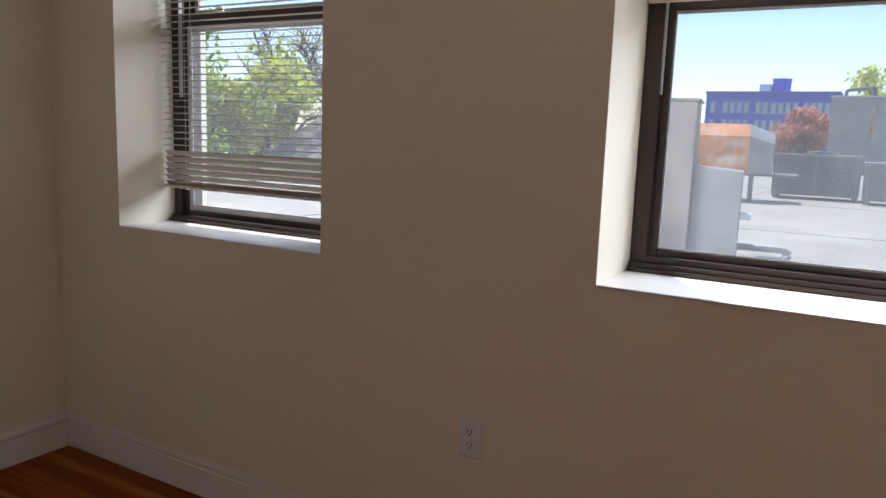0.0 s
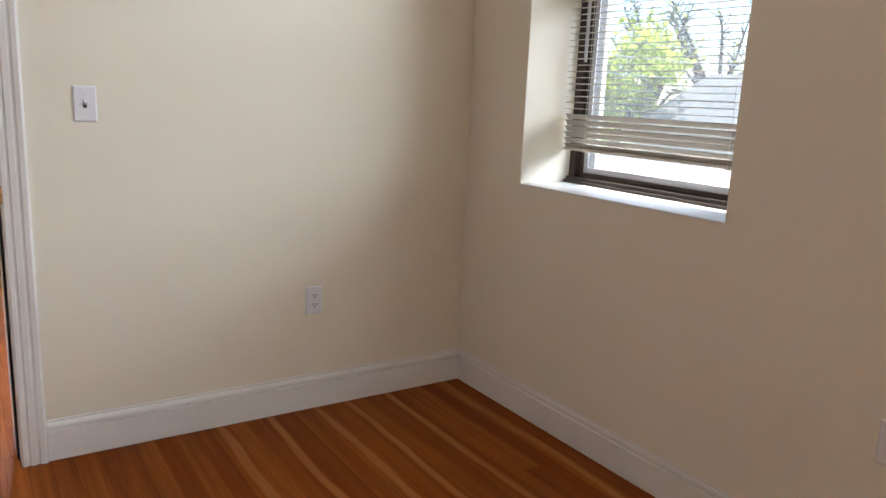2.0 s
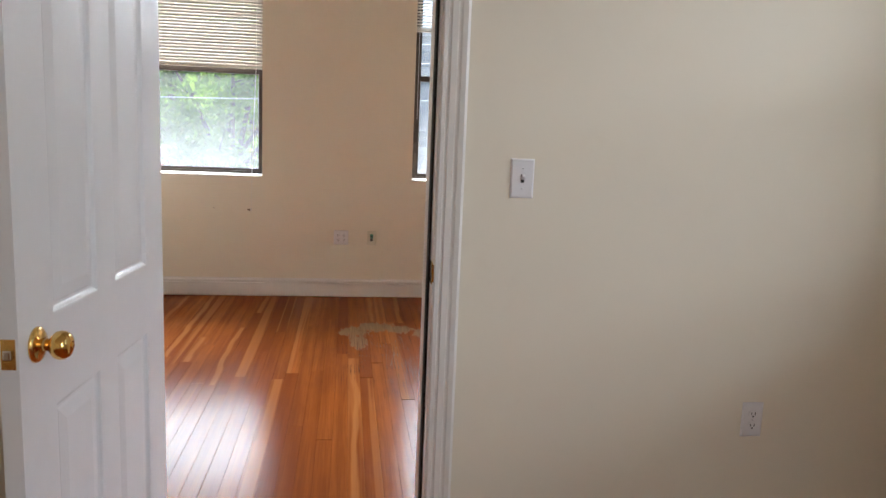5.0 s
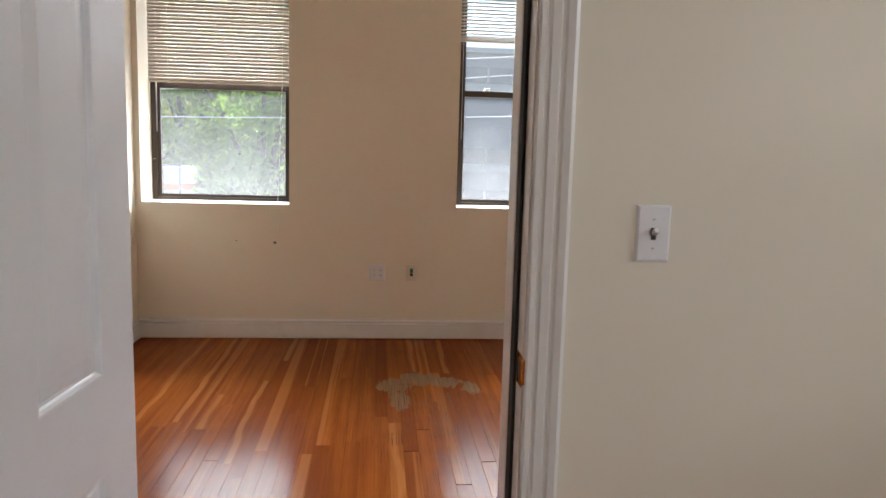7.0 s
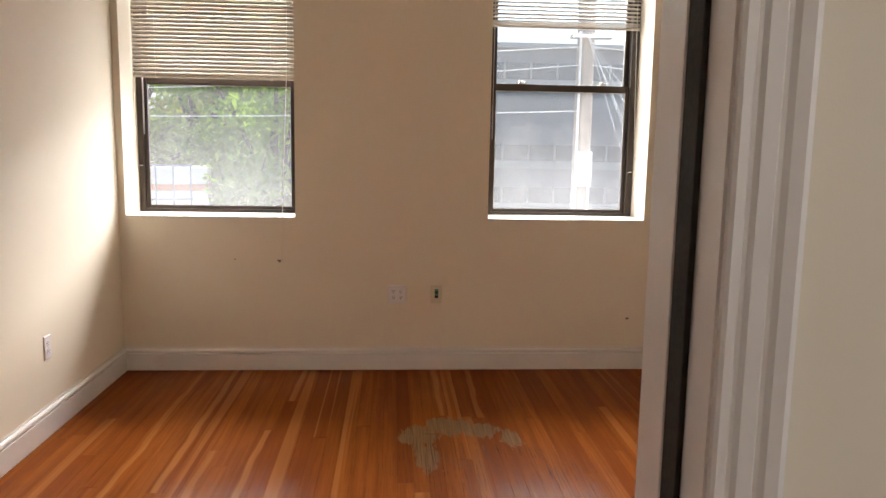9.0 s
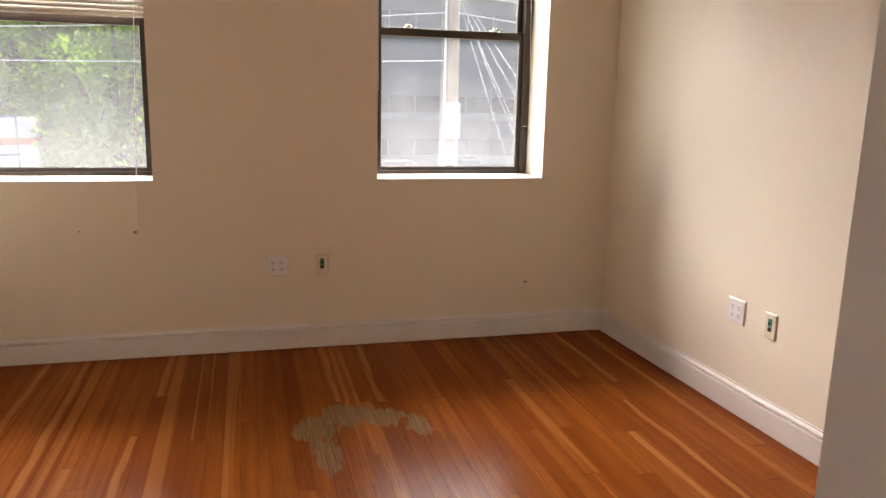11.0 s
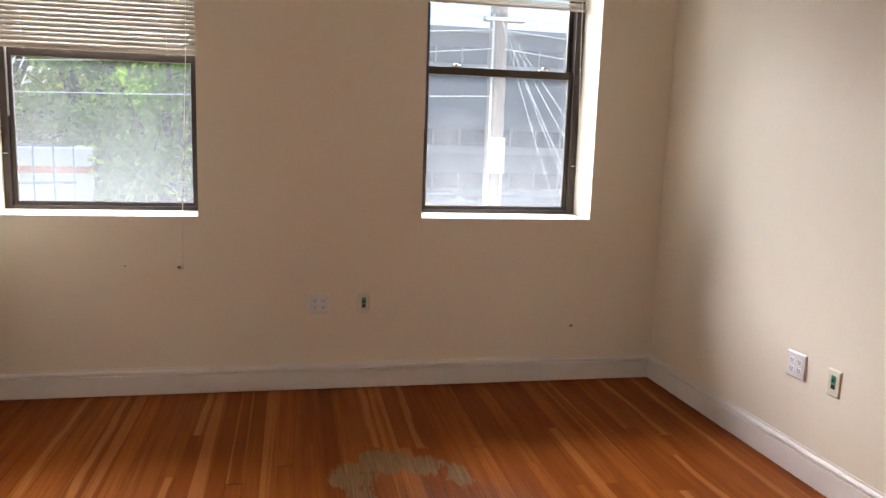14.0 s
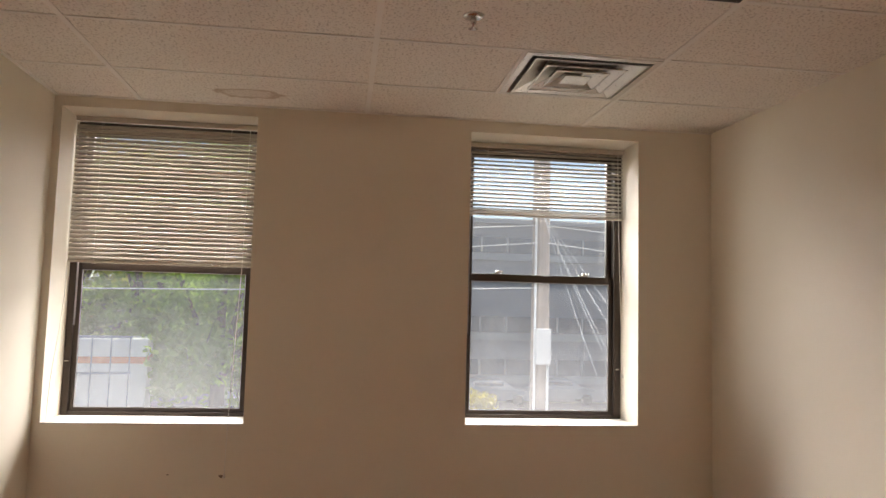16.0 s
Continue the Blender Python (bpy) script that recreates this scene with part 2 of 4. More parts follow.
WORN = [(-7.98, -0.17, 0.13, 0.10), (-7.74, -0.15, 0.17, 0.06), (-8.10, -0.02, 0.12, 0.13), (-8.04, 0.13, 0.10, 0.10), (-7.92, 0.28, 0.12, 0.05)]
M_WALL = wall_paint()
M_TRIM = plain("white_trim_paint", (0.80, 0.775, 0.735), 0.38, vary=0.02, bump=0.03, dirt=(0.62, 0.56, 0.49), dirt_amount=0.12)
M_DOOR = plain("white_door_paint", (0.79, 0.80, 0.81), 0.36, vary=0.02, bump=0.12)
M_FLOOR = floor_wood()
M_SUB = plain("dark_joint_wood", (0.03, 0.014, 0.008), 0.9)
M_TILE = acoustic_tile()
M_TEE = plain("white_enamel_tee", (0.83, 0.79, 0.72), 0.4, vary=0.03)
M_BRONZE = plain("dark_bronze_aluminium", (0.050, 0.036, 0.028), 0.38, metal=0.35, vary=0.15, scale=9.0)
M_VINYL = plain("pale_glazing_bead", (0.52, 0.52, 0.54), 0.45)
# the dust film is also set to veil the outdoor view with haze
M_GLASS_N = glass("north_window_glass", 0.06, 0.045)
M_GLASS_W = glass("dusty_window_glass", 0.075, 0.028)
M_SLAT = slat_vinyl()
M_RAIL = plain("blind_rail_enamel", (0.60, 0.54, 0.46), 0.4, vary=0.04)
M_CORD = plain("white_cord", (0.78, 0.75, 0.69), 0.8, bump=0.4)
M_PLATE = plain("white_plastic_plate", (0.80, 0.79, 0.80), 0.32, vary=0.02, bump=0.03)
M_IVORY = plain("ivory_plastic_plate", (0.70, 0.66, 0.52), 0.35, vary=0.03, bump=0.03)
M_DARK = plain("black_slot", (0.012, 0.012, 0.013), 0.5)
M_GREEN = plain("green_insert", (0.02, 0.22, 0.12), 0.4)
M_STEEL = plain("chrome_steel", (0.62, 0.60, 0.57), 0.22, metal=1.0)
M_BRASS = plain("polished_brass", (0.78, 0.50, 0.16), 0.16, metal=1.0, vary=0.10, bump=0.05)
M_BLACK = plain("dull_black", (0.014, 0.012, 0.011), 0.75)
M_VENT = plain("brushed_vent_metal", (0.66, 0.62, 0.56), 0.33, metal=0.75, vary=0.06)
M_DIFF = plain("prismatic_diffuser", (0.75, 0.76, 0.76), 0.4)
M_BRICKOUT = plain("outer_render", (0.36, 0.30, 0.26), 0.9, vary=0.15)


# ---- mesh helpers ----
def part(name, bm, material, parent=None, label="", smooth=False):
    me = bpy.data.meshes.new(name)
    bm.normal_update()
    bm.to_mesh(me)
    bm.free()
    for m in (material if isinstance(material, (list, tuple)) else [material]):
        me.materials.append(m)
    if smooth:
        for p in me.polygons:
            p.use_smooth = True
    ob = new(name, me)
    ob.parent = parent
    if label:
        ob["label"] = label
    return ob


def thing(name, at=None, label="", category="", group="", kind=""):
    ob = new(name)
    ob.empty_display_size = 0.1
    if at is not None:
        ob.matrix_world = at
    return tagged(ob, label, category, group, kind)


def box(bm, x0, x1, y0, y1, z0, z1, bevel=0.0, mat=0):
    vs = [bm.verts.new((x, y, z)) for x in (x0, x1) for y in (y0, y1) for z in (z0, z1)]
    fs = [bm.faces.new([vs[i] for i in q]) for q in ((0, 1, 3, 2), (4, 6, 7, 5), (0, 4, 5, 1), (2, 3, 7, 6), (0, 2, 6, 4), (1, 5, 7, 3))]
    for q in fs:
        q.material_index = mat
    if bevel:
        es = list({e for q in fs for e in q.edges})
        bmesh.ops.bevel(bm, geom=es, offset=bevel, segments=2, affect='EDGES', profile=0.6)
    return bm


def one_box(x0, x1, y0, y1, z0, z1, bevel=0.0):
    return box(bmesh.new(), x0, x1, y0, y1, z0, z1, bevel)


def lathe(bm, profile, m=Matrix(), n=24):
    """Turn (radius, height) pairs round local z."""
    rings = []
    for r, z in profile:
        rings.append([bm.verts.new(m @ Vector((r * math.cos(2 * math.pi * i / n), r * math.sin(2 * math.pi * i / n), z))) for i in range(n)])
    for a, b in zip(rings, rings[1:]):
        for i in range(n):
            bm.faces.new((a[i], a[(i + 1) % n], b[(i + 1) % n], b[i]))
    bm.faces.new(rings[0][::-1])
    bm.faces.new(rings[-1])
    return bm


def rod(bm, a, b, r0, r1=None, n=10):
    a, b = Vector(a), Vector(b)
    q = (b - a).to_track_quat('Z', 'Y').to_matrix().to_4x4()
    return lathe(bm, [(r0, 0), (r0 if r1 is None else r1, (b - a).length)], Matrix.Translation(a) @ q, n)


def tube(bm, pts, r, n=6):
    for a, b in zip(pts, pts[1:]):
        rod(bm, a, b, r, r, n)
    return bm


def ring(bm, u0, u1, z0, z1, w, v0, v1, top=None, bot=None):
    """A rectangular frame in the u-z plane, w wide, from depth v0 to v1."""
    top, bot = w if top is None else top, w if bot is None else bot
    box(bm, u0, u0 + w, v0, v1, z0, z1, 0.002)
    box(bm, u1 - w, u1, v0, v1, z0, z1, 0.002)
    box(bm, u0 + w, u1 - w, v0 + 0.001, v1 - 0.001, z0, z0 + bot, 0.002)
    box(bm, u0 + w, u1 - w, v0 + 0.001, v1 - 0.001, z1 - top, z1, 0.002)
    return bm


def wall(name, axis, a0, a1, f0, f1, z0, z1, holes, material, label):
    """A wall along x or y between the faces f0 and f1, with holes (from, to, bottom, top)."""
    bm = bmesh.new()

    def blk(p, q, lo, hi):
        if q - p > 1e-4 and hi - lo > 1e-4:
            box(bm, *((p, q, f0, f1) if axis == "x" else (f0, f1, p, q)), lo, hi)
    at = a0
    for p, q, lo, hi in sorted(holes):
        blk(at, p, z0, z1), blk(p, q, z0, lo), blk(p, q, hi, z1)
        at = q
    blk(at, a1, z0, z1)
    bmesh.ops.remove_doubles(bm, verts=bm.verts, dist=1e-5)
    return tagged(part(name, bm, material), label, "wall", kind="structure")


# ---- plan ----
CEIL = 2.69
XP0, XP1 = -5.20, -5.375            # partition, first room's face and second room's face
XW, YN1, YN2, YS2 = -9.07, 1.82, 1.73, -1.97
XE, YS1, YO, XO = 0.9, -2.6, 2.25, -9.52
D0, D1, DH = -0.842, 0.018, 2.04      # door opening
W1 = (-4.818, -3.845, 0.965, 2.62)
# right half is unseen, widened to make room for a fill lamp
W2 = (-2.950, -1.050, 0.985, 2.62)
W3 = (-1.930, -0.912, 0.965, 2.635)
W4 = (0.281, 1.280, 0.968, 2.622)

wall("wall_north_1", "x", XP1 + 0.1, XE + 0.2, YN1, YO, -0.3, 3.0, [W1, W2], M_WALL, "cream painted plaster wall with two deep window openings")
wall("wall_partition", "y", YS1, YN1, XP1, XP0, -0.02, 3.0, [(D0 - 0.02, D1 + 0.02, -0.02, DH + 0.02)], M_WALL, "cream painted partition wall with a doorway")
wall("wall_west", "y", YS2 - 0.3, YO, XO, XW, -0.3, 3.0, [W3, W4], M_WALL, "cream painted outer wall with two deep windows")
SKEW = 1.7                          # the second room's north wall runs out of square


def north_2(x, out, z, turn=0.0):
    """A place on that wall: x along it, out into the room."""
    return pose(XW, YN2, 0, 0, 0, SKEW) @ pose(x - XW, -out, z, 0, 0, turn)


nw = wall("wall_north_2", "x", XW - 0.05, XP1 + 0.1, YN2, YO, -0.3, 3.0, [], M_WALL, "plain cream painted plaster wall")
nw.matrix_world = north_2(XW, 0, 0) @ pose(-XW, -YN2, 0)
wall("wall_south_2", "x", XW, XP1, YS2 - 0.3, YS2, -0.3, 3.0, [], M_WALL, "plain cream painted plaster wall")
wall("wall_south_1", "x", XP1, XE + 0.2, YS1 - 0.3, YS1, -0.3, 3.0, [], M_WALL, "plain cream painted plaster wall")
wall("wall_east_1", "y", YS1, YN1, XE, XE + 0.2, -0.3, 3.0, [], M_WALL, "plain cream painted plaster wall")

bm = one_box(XP0, XE, YS1, YN1, CEIL, CEIL + 0.05)
tagged(part("ceiling_1", bm, M_WALL), "plain painted ceiling of the first room", "ceiling", kind="structure")
tagged(part("roof_slab", one_box(XO, XE + 0.2, YS1 - 0.3, YO, 3.0, 3.2), M_BRICKOUT), "flat roof slab over both rooms", "roof", kind="structure")

# suspended ceiling of the second room: tiles 0.61 x 1.22, one cell for the vent, one for the light
TX = [XW, -8.53, -7.92, -7.31, -6.70, -6.09, -5.48, XP1]
TY = [YS2, -1.535, -0.315, 0.930, YN2 + 0.11]
bm = bmesh.new()
for i in range(7):
    for j in range(4):
        x0, x1, y0, y1 = TX[i], TX[i + 1], TY[j], TY[j + 1]
        if (i, j) == (3, 2):
            continue
        if (i, j) == (1, 2):
            y1 = 0.315
        box(bm, x0 + 0.012, x1 - 0.012, y0 + 0.010, y1 - 0.010, CEIL + 0.003, CEIL + 0.018)
for x in TX[1:-1]:
    box(bm, x - 0.008, x + 0.0105, YS2, YN2 + 0.11, CEIL, CEIL + 0.004, mat=1)
for y in TY[1:-1]:
    box(bm, XW, XP1, y - 0.012, y + 0.012, CEIL - 0.001, CEIL + 0.0035, mat=1)
box(bm, TX[1], TX[2], 0.303, 0.327, CEIL - 0.0005, CEIL + 0.003, mat=1)
for a in ((XW, XW + 0.02, YS2, YN2 + 0.11), (XP1 - 0.02, XP1, YS2, YN2 + 0.11), (XW, XP1, YS2, YS2 + 0.02)):
    box(bm, *a, CEIL - 0.0015, CEIL + 0.0025, mat=1)
box(bm, XW, XP1, YS2, YN2 + 0.11, CEIL + 0.15, CEIL + 0.2)
tagged(part("ceiling_2", bm, [M_TILE, M_TEE]), "suspended ceiling of fissured acoustic tiles in white tees", "ceiling", kind="structure")


# ---- baseboards ----
def baseboard(p, q, inward, lift=0.004, deep=1.0):
    """A moulded board from p to q along a wall, its face turned to inward."""
    prof = [(0, lift), (0.016, lift), (0.016, 0.110), (0.004, 0.1125), (0.004, 0.118), (0.0155, 0.121), (0.0155, 0.130), (0.010, 0.138), (0.004, 0.141), (0.004, 0.1455), (0.004, 0.150), (0, 0.150)]
    bm = bmesh.new()
    n = Vector((*inward, 0))
    ends = [[bm.verts.new(Vector((*e, 0)) + n * d * deep + Vector((0, 0, z))) for d, z in prof] for e in (p, q)]
    k = len(prof)
    for i in range(k):
        bm.faces.new((ends[0][i], ends[0][(i + 1) % k], ends[1][(i + 1) % k], ends[1][i]))
    bm.faces.new(ends[0]), bm.faces.new(ends[1])
    bmesh.ops.recalc_face_normals(bm, faces=bm.faces)
    return tagged(part("baseboard", bm, M_TRIM), "white painted moulded baseboard along the wall", "baseboard", kind="structure")


baseboard((XP0, YN1), (XE, YN1), (0, -1), 0.004, 0.3)
baseboard((XP0, D1 + 0.083), (XP0, YN1), (1, 0))
baseboard((XP0, YS1), (XP0, D0 - 0.083), (1, 0))
baseboard((XW, YS2), (XW, YN2), (1, 0), 0.008)
nb_ = baseboard((XW, YN2), (XP1, YN2), (0, -1))
nb_.matrix_world = north_2(XW, 0, 0) @ pose(-XW, -YN2, 0)
baseboard((XW, YS2), (XP1, YS2), (0, 1))


# ---- windows: u along the wall, v outwards from the frame's inner face, z up ----
def window(name, m, w, z0, z1, meet, rim, base, pane_mat, label, bead=0.007):
    win = thing(name, m, label, "window", kind="structure")
    part("window_frame", ring(bmesh.new(), 0.001, w - 0.001, z0 + 0.002, z1 - 0.002, rim, 0.0, 0.115, 0.04, base), M_BRONZE, win, "dark bronze aluminium frame")
    # lower sash in front, upper sash behind it
    lo = part("lower_sash", ring(bmesh.new(), rim - 0.004, w - rim + 0.004, z0 + base - 0.004, meet + 0.022, 0.028, 0.022, 0.052, 0.044, 0.026), M_BRONZE, win)
    hi = part("upper_sash", ring(bmesh.new(), rim - 0.004, w - rim + 0.004, meet - 0.022, z1 - 0.036, 0.034, 0.058, 0.088, 0.034, 0.044), M_BRONZE, win)
    g = rim + 0.022
    for sash, a, b, v in ((lo, z0 + base + 0.020, meet - 0.020, 0.034), (hi, meet + 0.018, z1 - 0.068, 0.070)):
        p = part("pane", one_box(g, w - g, v, v + 0.004, a, b), pane_mat, sash)
        p.visible_shadow = False
        part("glazing_bead", ring(bmesh.new(), g - 0.001, w - g + 0.001, a - 0.001, b + 0.001, bead, v - 0.006, v - 0.001), M_VINYL, sash)
    for u in (w * 0.23, w * 0.77):
        bm = one_box(u - 0.028, u + 0.028, 0.024, 0.050, meet + 0.0215, meet + 0.029, 0.002)
        lathe(bm, [(0.011, 0), (0.012, 0.012), (0.006, 0.016)], Matrix.Translation((u, 0.036, meet + 0.028)), 12)
        box(bm, u - 0.006, u + 0.034, 0.022, 0.034, meet + 0.034, meet + 0.042, 0.002)
        part("sash_lock", bm, M_STEEL, win, "small metal sash lock")
    if pane_mat is M_GLASS_N:
        bm = one_box(0.002, w - 0.002, -0.016, -0.0005, z0 + 0.0085, z0 + 0.034, 0.002)
        box(bm, 0.002, w - 0.002, -0.030, -0.0165, z0 + 0.0085, z0 + 0.020, 0.002)
        part("sill_track", bm, M_BRONZE, win, "stepped bronze sill track")
    part("balance_channel", one_box(rim - 0.004, rim + 0.006, 0.004, 0.020, z0 + 0.50, z1 - 0.05, 0.001), M_VINYL, win, "pale balance channel")
    for u in ((rim * 0.5, w - rim * 0.5) if pane_mat is M_GLASS_W else ()):
        part("tilt_pin", one_box(u - 0.012, u + 0.012, -0.003, 0.001, z0 + 0.30, z0 + 0.306, 0.001), M_STEEL, win)
    return win


def sill(x0, x1, y0, y1, z):
    return tagged(part("window_sill", one_box(x0, x1, y0, y1, z, z + 0.008, 0.003), M_TRIM), "white painted sill in a deep window recess", "sill", kind="structure")


DN, DN1, DW = 0.285, 0.257, 0.268
window("window_1", Matrix.Translation((W1[0], YN1 + DN1, 0)), W1[1] - W1[0], W1[2], W1[3], 1.760, 0.034, 0.030, M_GLASS_N, "dark bronze double-hung window behind a half-open blind", 0.026)
window("window_2", Matrix.Translation((W2[0], YN1 + DN, 0)), W2[1] - W2[0], W2[2], W2[3], 1.730, 0.046, 0.050, M_GLASS_N, "dark bronze double-hung window over a flat roof")
window("window_3", pose(XW - DW, W3[0], 0, 0, 0, 90), W3[1] - W3[0], W3[2], W3[3], 1.800, 0.036, 0.026, M_GLASS_W, "dark bronze double-hung window with dusty panes, trees outside")
window("window_4", pose(XW - DW, W4[0], 0, 0, 0, 90), W4[1] - W4[0], W4[2], W4[3], 1.808, 0.046, 0.026, M_GLASS_W, "dark bronze double-hung window with dusty panes, street outside")
sill(W1[0] + 0.001, W1[1] - 0.001, YN1 - 0.003, YN1 + DN1, W1[2])
sill(W2[0] + 0.001, W2[1] - 0.001, YN1 - 0.003, YN1 + DN, W2[2])
sill(XW - DW, XW + 0.003, W3[0] + 0.001, W3[1] - 0.001, W3[2])
sill(XW - DW, XW + 0.003, W4[0] + 0.001, W4[1] - 0.001, W4[2])


# ---- blinds ----
def slat_mesh(length, tilt):
    """A thin crowned strip, turned about its long axis."""
    bm = bmesh.new()
    half, crown, th = 0.0135, 0.0030, 0.0005
    pts = [(-half, 0), (-half / 2, crown * 0.75), (0, crown), (half / 2, crown * 0.75), (half, 0)]
    pts = pts + [(a, b - th) for a, b in reversed(pts)]
    c, s = math.cos(radians(tilt)), math.sin(radians(tilt))
    ends = [[bm.verts.new((u, a * c - b * s, a * s + b * c)) for a, b in pts] for u in (0, length)]
    k = len(pts)
    for i in range(k):
        bm.faces.new((ends[0][i], ends[0][(i + 1) % k], ends[1][(i + 1) % k], ends[1][i]))
    bmesh.ops.recalc_face_normals(bm, faces=bm.faces)
    me = bpy.data.meshes.new("slat")
    bm.to_mesh(me)
    bm.free()
    me.materials.append(M_SLAT)
    for p in me.polygons:
        p.use_smooth = True
    return me


def blind(m, w, top, bottom, runs, label, cords):
    """runs: (from, to, pitch, tilt) upwards. cords: (u, v, z from, z to, tassel)."""
    b = thing("window_blind", m, label, "blind", "slatted window blinds")
    part("headrail", one_box(0.0, w, -0.014, 0.014, top - 0.028, top, 0.002), M_RAIL, b)
    part("bottom_rail", one_box(0.002, w - 0.002, -0.012, 0.012, bottom, bottom + 0.011, 0.003), M_RAIL, b)
    rnd = random.Random(7)
    for lo, hi, pitch, tilt in runs:
        meshes = [slat_mesh(w - 0.008, tilt + d) for d in (-2.5, 0, 2.5)]
        z = lo
        while z < hi:
            s = new("slat", rnd.choice(meshes))
            s.parent = b
            s.matrix_local = pose(0.004, rnd.uniform(-0.0008, 0.0008), z + rnd.uniform(-0.0008, 0.0008), 0, rnd.uniform(-0.12, 0.12), 0)
            z += pitch
    for u in (0.14 * w, 0.84 * w):
        bm = bmesh.new()
        for v in (-0.0145, 0.0145):
            rod(bm, (u, v, bottom + 0.005), (u, v, top - 0.02), 0.0008, n=5)
        part("ladder_cord", bm, M_CORD, b)
        part("rail_button", one_box(u - 0.008, u + 0.008, -0.0145, 0.0145, bottom - 0.003, bottom + 0.013, 0.002), M_RAIL, b)
    for pts, tassel in cords:
        bm = tube(bmesh.new(), pts, 0.0020)
        part("pull_cord", bm, M_CORD, b)
        if tassel:
            x, y, z = pts[-1]
            part("tassel", lathe(bmesh.new(), [(0.002, 0.012), (0.006, 0.004), (0.0075, -0.012), (0.005, -0.014)], Matrix.Translation((x, y, z)), 12), M_CORD, b)
    return b


w = W1[1] - W1[0] - 0.012
blind(Matrix.Translation((W1[0] + 0.006, YN1 + DN1 - 0.045, 0)), w, 2.605, 1.110, [(1.128, 1.262, 0.0235, -52), (1.277, 2.57, 0.0245, 4)],
      "cream slatted blind lowered over most of the window", [])
w = W2[1] - W2[0] - 0.012
blind(Matrix.Translation((W2[0] + 0.006, YN1 + DN - 0.030, 0)), w, 2.605, 1.722, [(1.740, 2.57, 0.0235, -55)],
      "cream slatted blind raised above the lower sash", [])
w = W3[1] - W3[0] - 0.012
blind(pose(XW - DW + 0.060, W3[0] + 0.006, 0, 0, 0, 90), w, 2.632, 1.812, [(1.835, 2.60, 0.0247, 64)],
      "cream slatted blind with closed slats over the upper sash",
      [([(0.010, -0.022, 2.60), (0.012, -0.040, 1.60), (0.014, -0.16, 1.20), (0.012, -0.18, 0.978)], False),
       ([(w - 0.055, -0.02, 2.60), (w - 0.062, -0.05, 1.8), (w - 0.072, -0.216, 0.985), (w - 0.078, -0.218, 0.705)], True)])
w = W4[1] - W4[0] - 0.010
blind(pose(XW - DW + 0.035, W4[0] + 0.004, 0, 0, 0, 90), w, 2.616, 2.178, [(2.192, 2.222, 0.0045, 4), (2.238, 2.585, 0.0245, 36)],
      "cream slatted blind drawn up to the top of the window",
      [([(w - 0.040, -0.02, 2.58), (w - 0.036, -0.03, 2.1), (w - 0.012, -0.035, 1.24)], True)])


# ---- door, frame and casing ----
def door_frame():
    f = thing("door_frame", None, "white painted door frame with fluted casing", "door frame", kind="structure")
    for y, s in ((D1, 1), (D0, -1)):
        a, b = sorted((y, y + s * 0.02))
        part("jamb", one_box(XP1 - 0.004, XP0 + 0.004, a, b, 0.0, DH), M_TRIM, f)
        a, b = sorted((y - s * 0.010, y - s * 0.0005))
        part("door_stop", one_box(-5.376, -5.296, a, b, 0.0, DH - 0.012, 0.002), M_TRIM, f)
        # narrow black strip next to the stop
        a, b = sorted((y - s * 0.008, y - s * 0.0006))
        part("weather_seal", one_box(-5.295, -5.252, a, b, 0.002, DH - 0.012, 0.002), M_BLACK, f, "narrow black strip along the jamb")
        for face, d in ((XP0, 1), (XP1, -1)):
            # fluted casing board
            prof = [(0.004, 0.0), (0.004, 0.012), (0.008, 0.015), (0.018, 0.015), (0.021, 0.010), (0.026, 0.010), (0.030, 0.016), (0.046, 0.017), (0.050, 0.012), (0.055, 0.012), (0.060, 0.018), (0.074, 0.020), (0.082, 0.016), (0.083, 0.0)]
            bm = bmesh.new()
            ends = [[bm.verts.new((face + d * t, y + s * q, z)) for q, t in prof] for z in (0.0, DH + 0.01)]
            k = len(prof)
            for i in range(k):
                bm.faces.new((ends[0][i], ends[0][(i + 1) % k], ends[1][(i + 1) % k], ends[1][i]))
            bm.faces.new(ends[0]), bm.faces.new(ends[1])
            bmesh.ops.recalc_face_normals(bm, faces=bm.faces)
            part("casing", bm, M_TRIM, f)
    part("head_jamb", one_box(XP1 - 0.004, XP0 + 0.004, D0, D1, DH, DH + 0.02), M_TRIM, f)
    for face, d in ((XP0, 1), (XP1, -1)):
        a, b = sorted((face, face + d * 0.018))
        part("head_casing", one_box(a, b, D0 - 0.083, D1 + 0.083, DH + 0.0105, DH + 0.095, 0.003), M_TRIM, f)
    # strike plate with its curled lip
    bm = one_box(-5.245, XP0 + 0.0045, D1 - 0.002, D1 + 0.0005, 0.905, 0.972, 0.0008)
    box(bm, -5.232, -5.212, D1 - 0.0026, D1 - 0.0015, 0.920, 0.957, mat=1)
    for i in range(5):
        a = radians(90 * i / 4)
        y = D1 + 0.008 * (1 - math.cos(a))
        x = XP0 + 0.003 + 0.006 * math.sin(a)
        box(bm, x - 0.003, x + 0.003, y - 0.002, y + 0.004, 0.912, 0.965, 0.0008)
    part("strike_plate", bm, [M_BRASS, M_DARK], f, "brass strike plate")
    return f


door_frame()


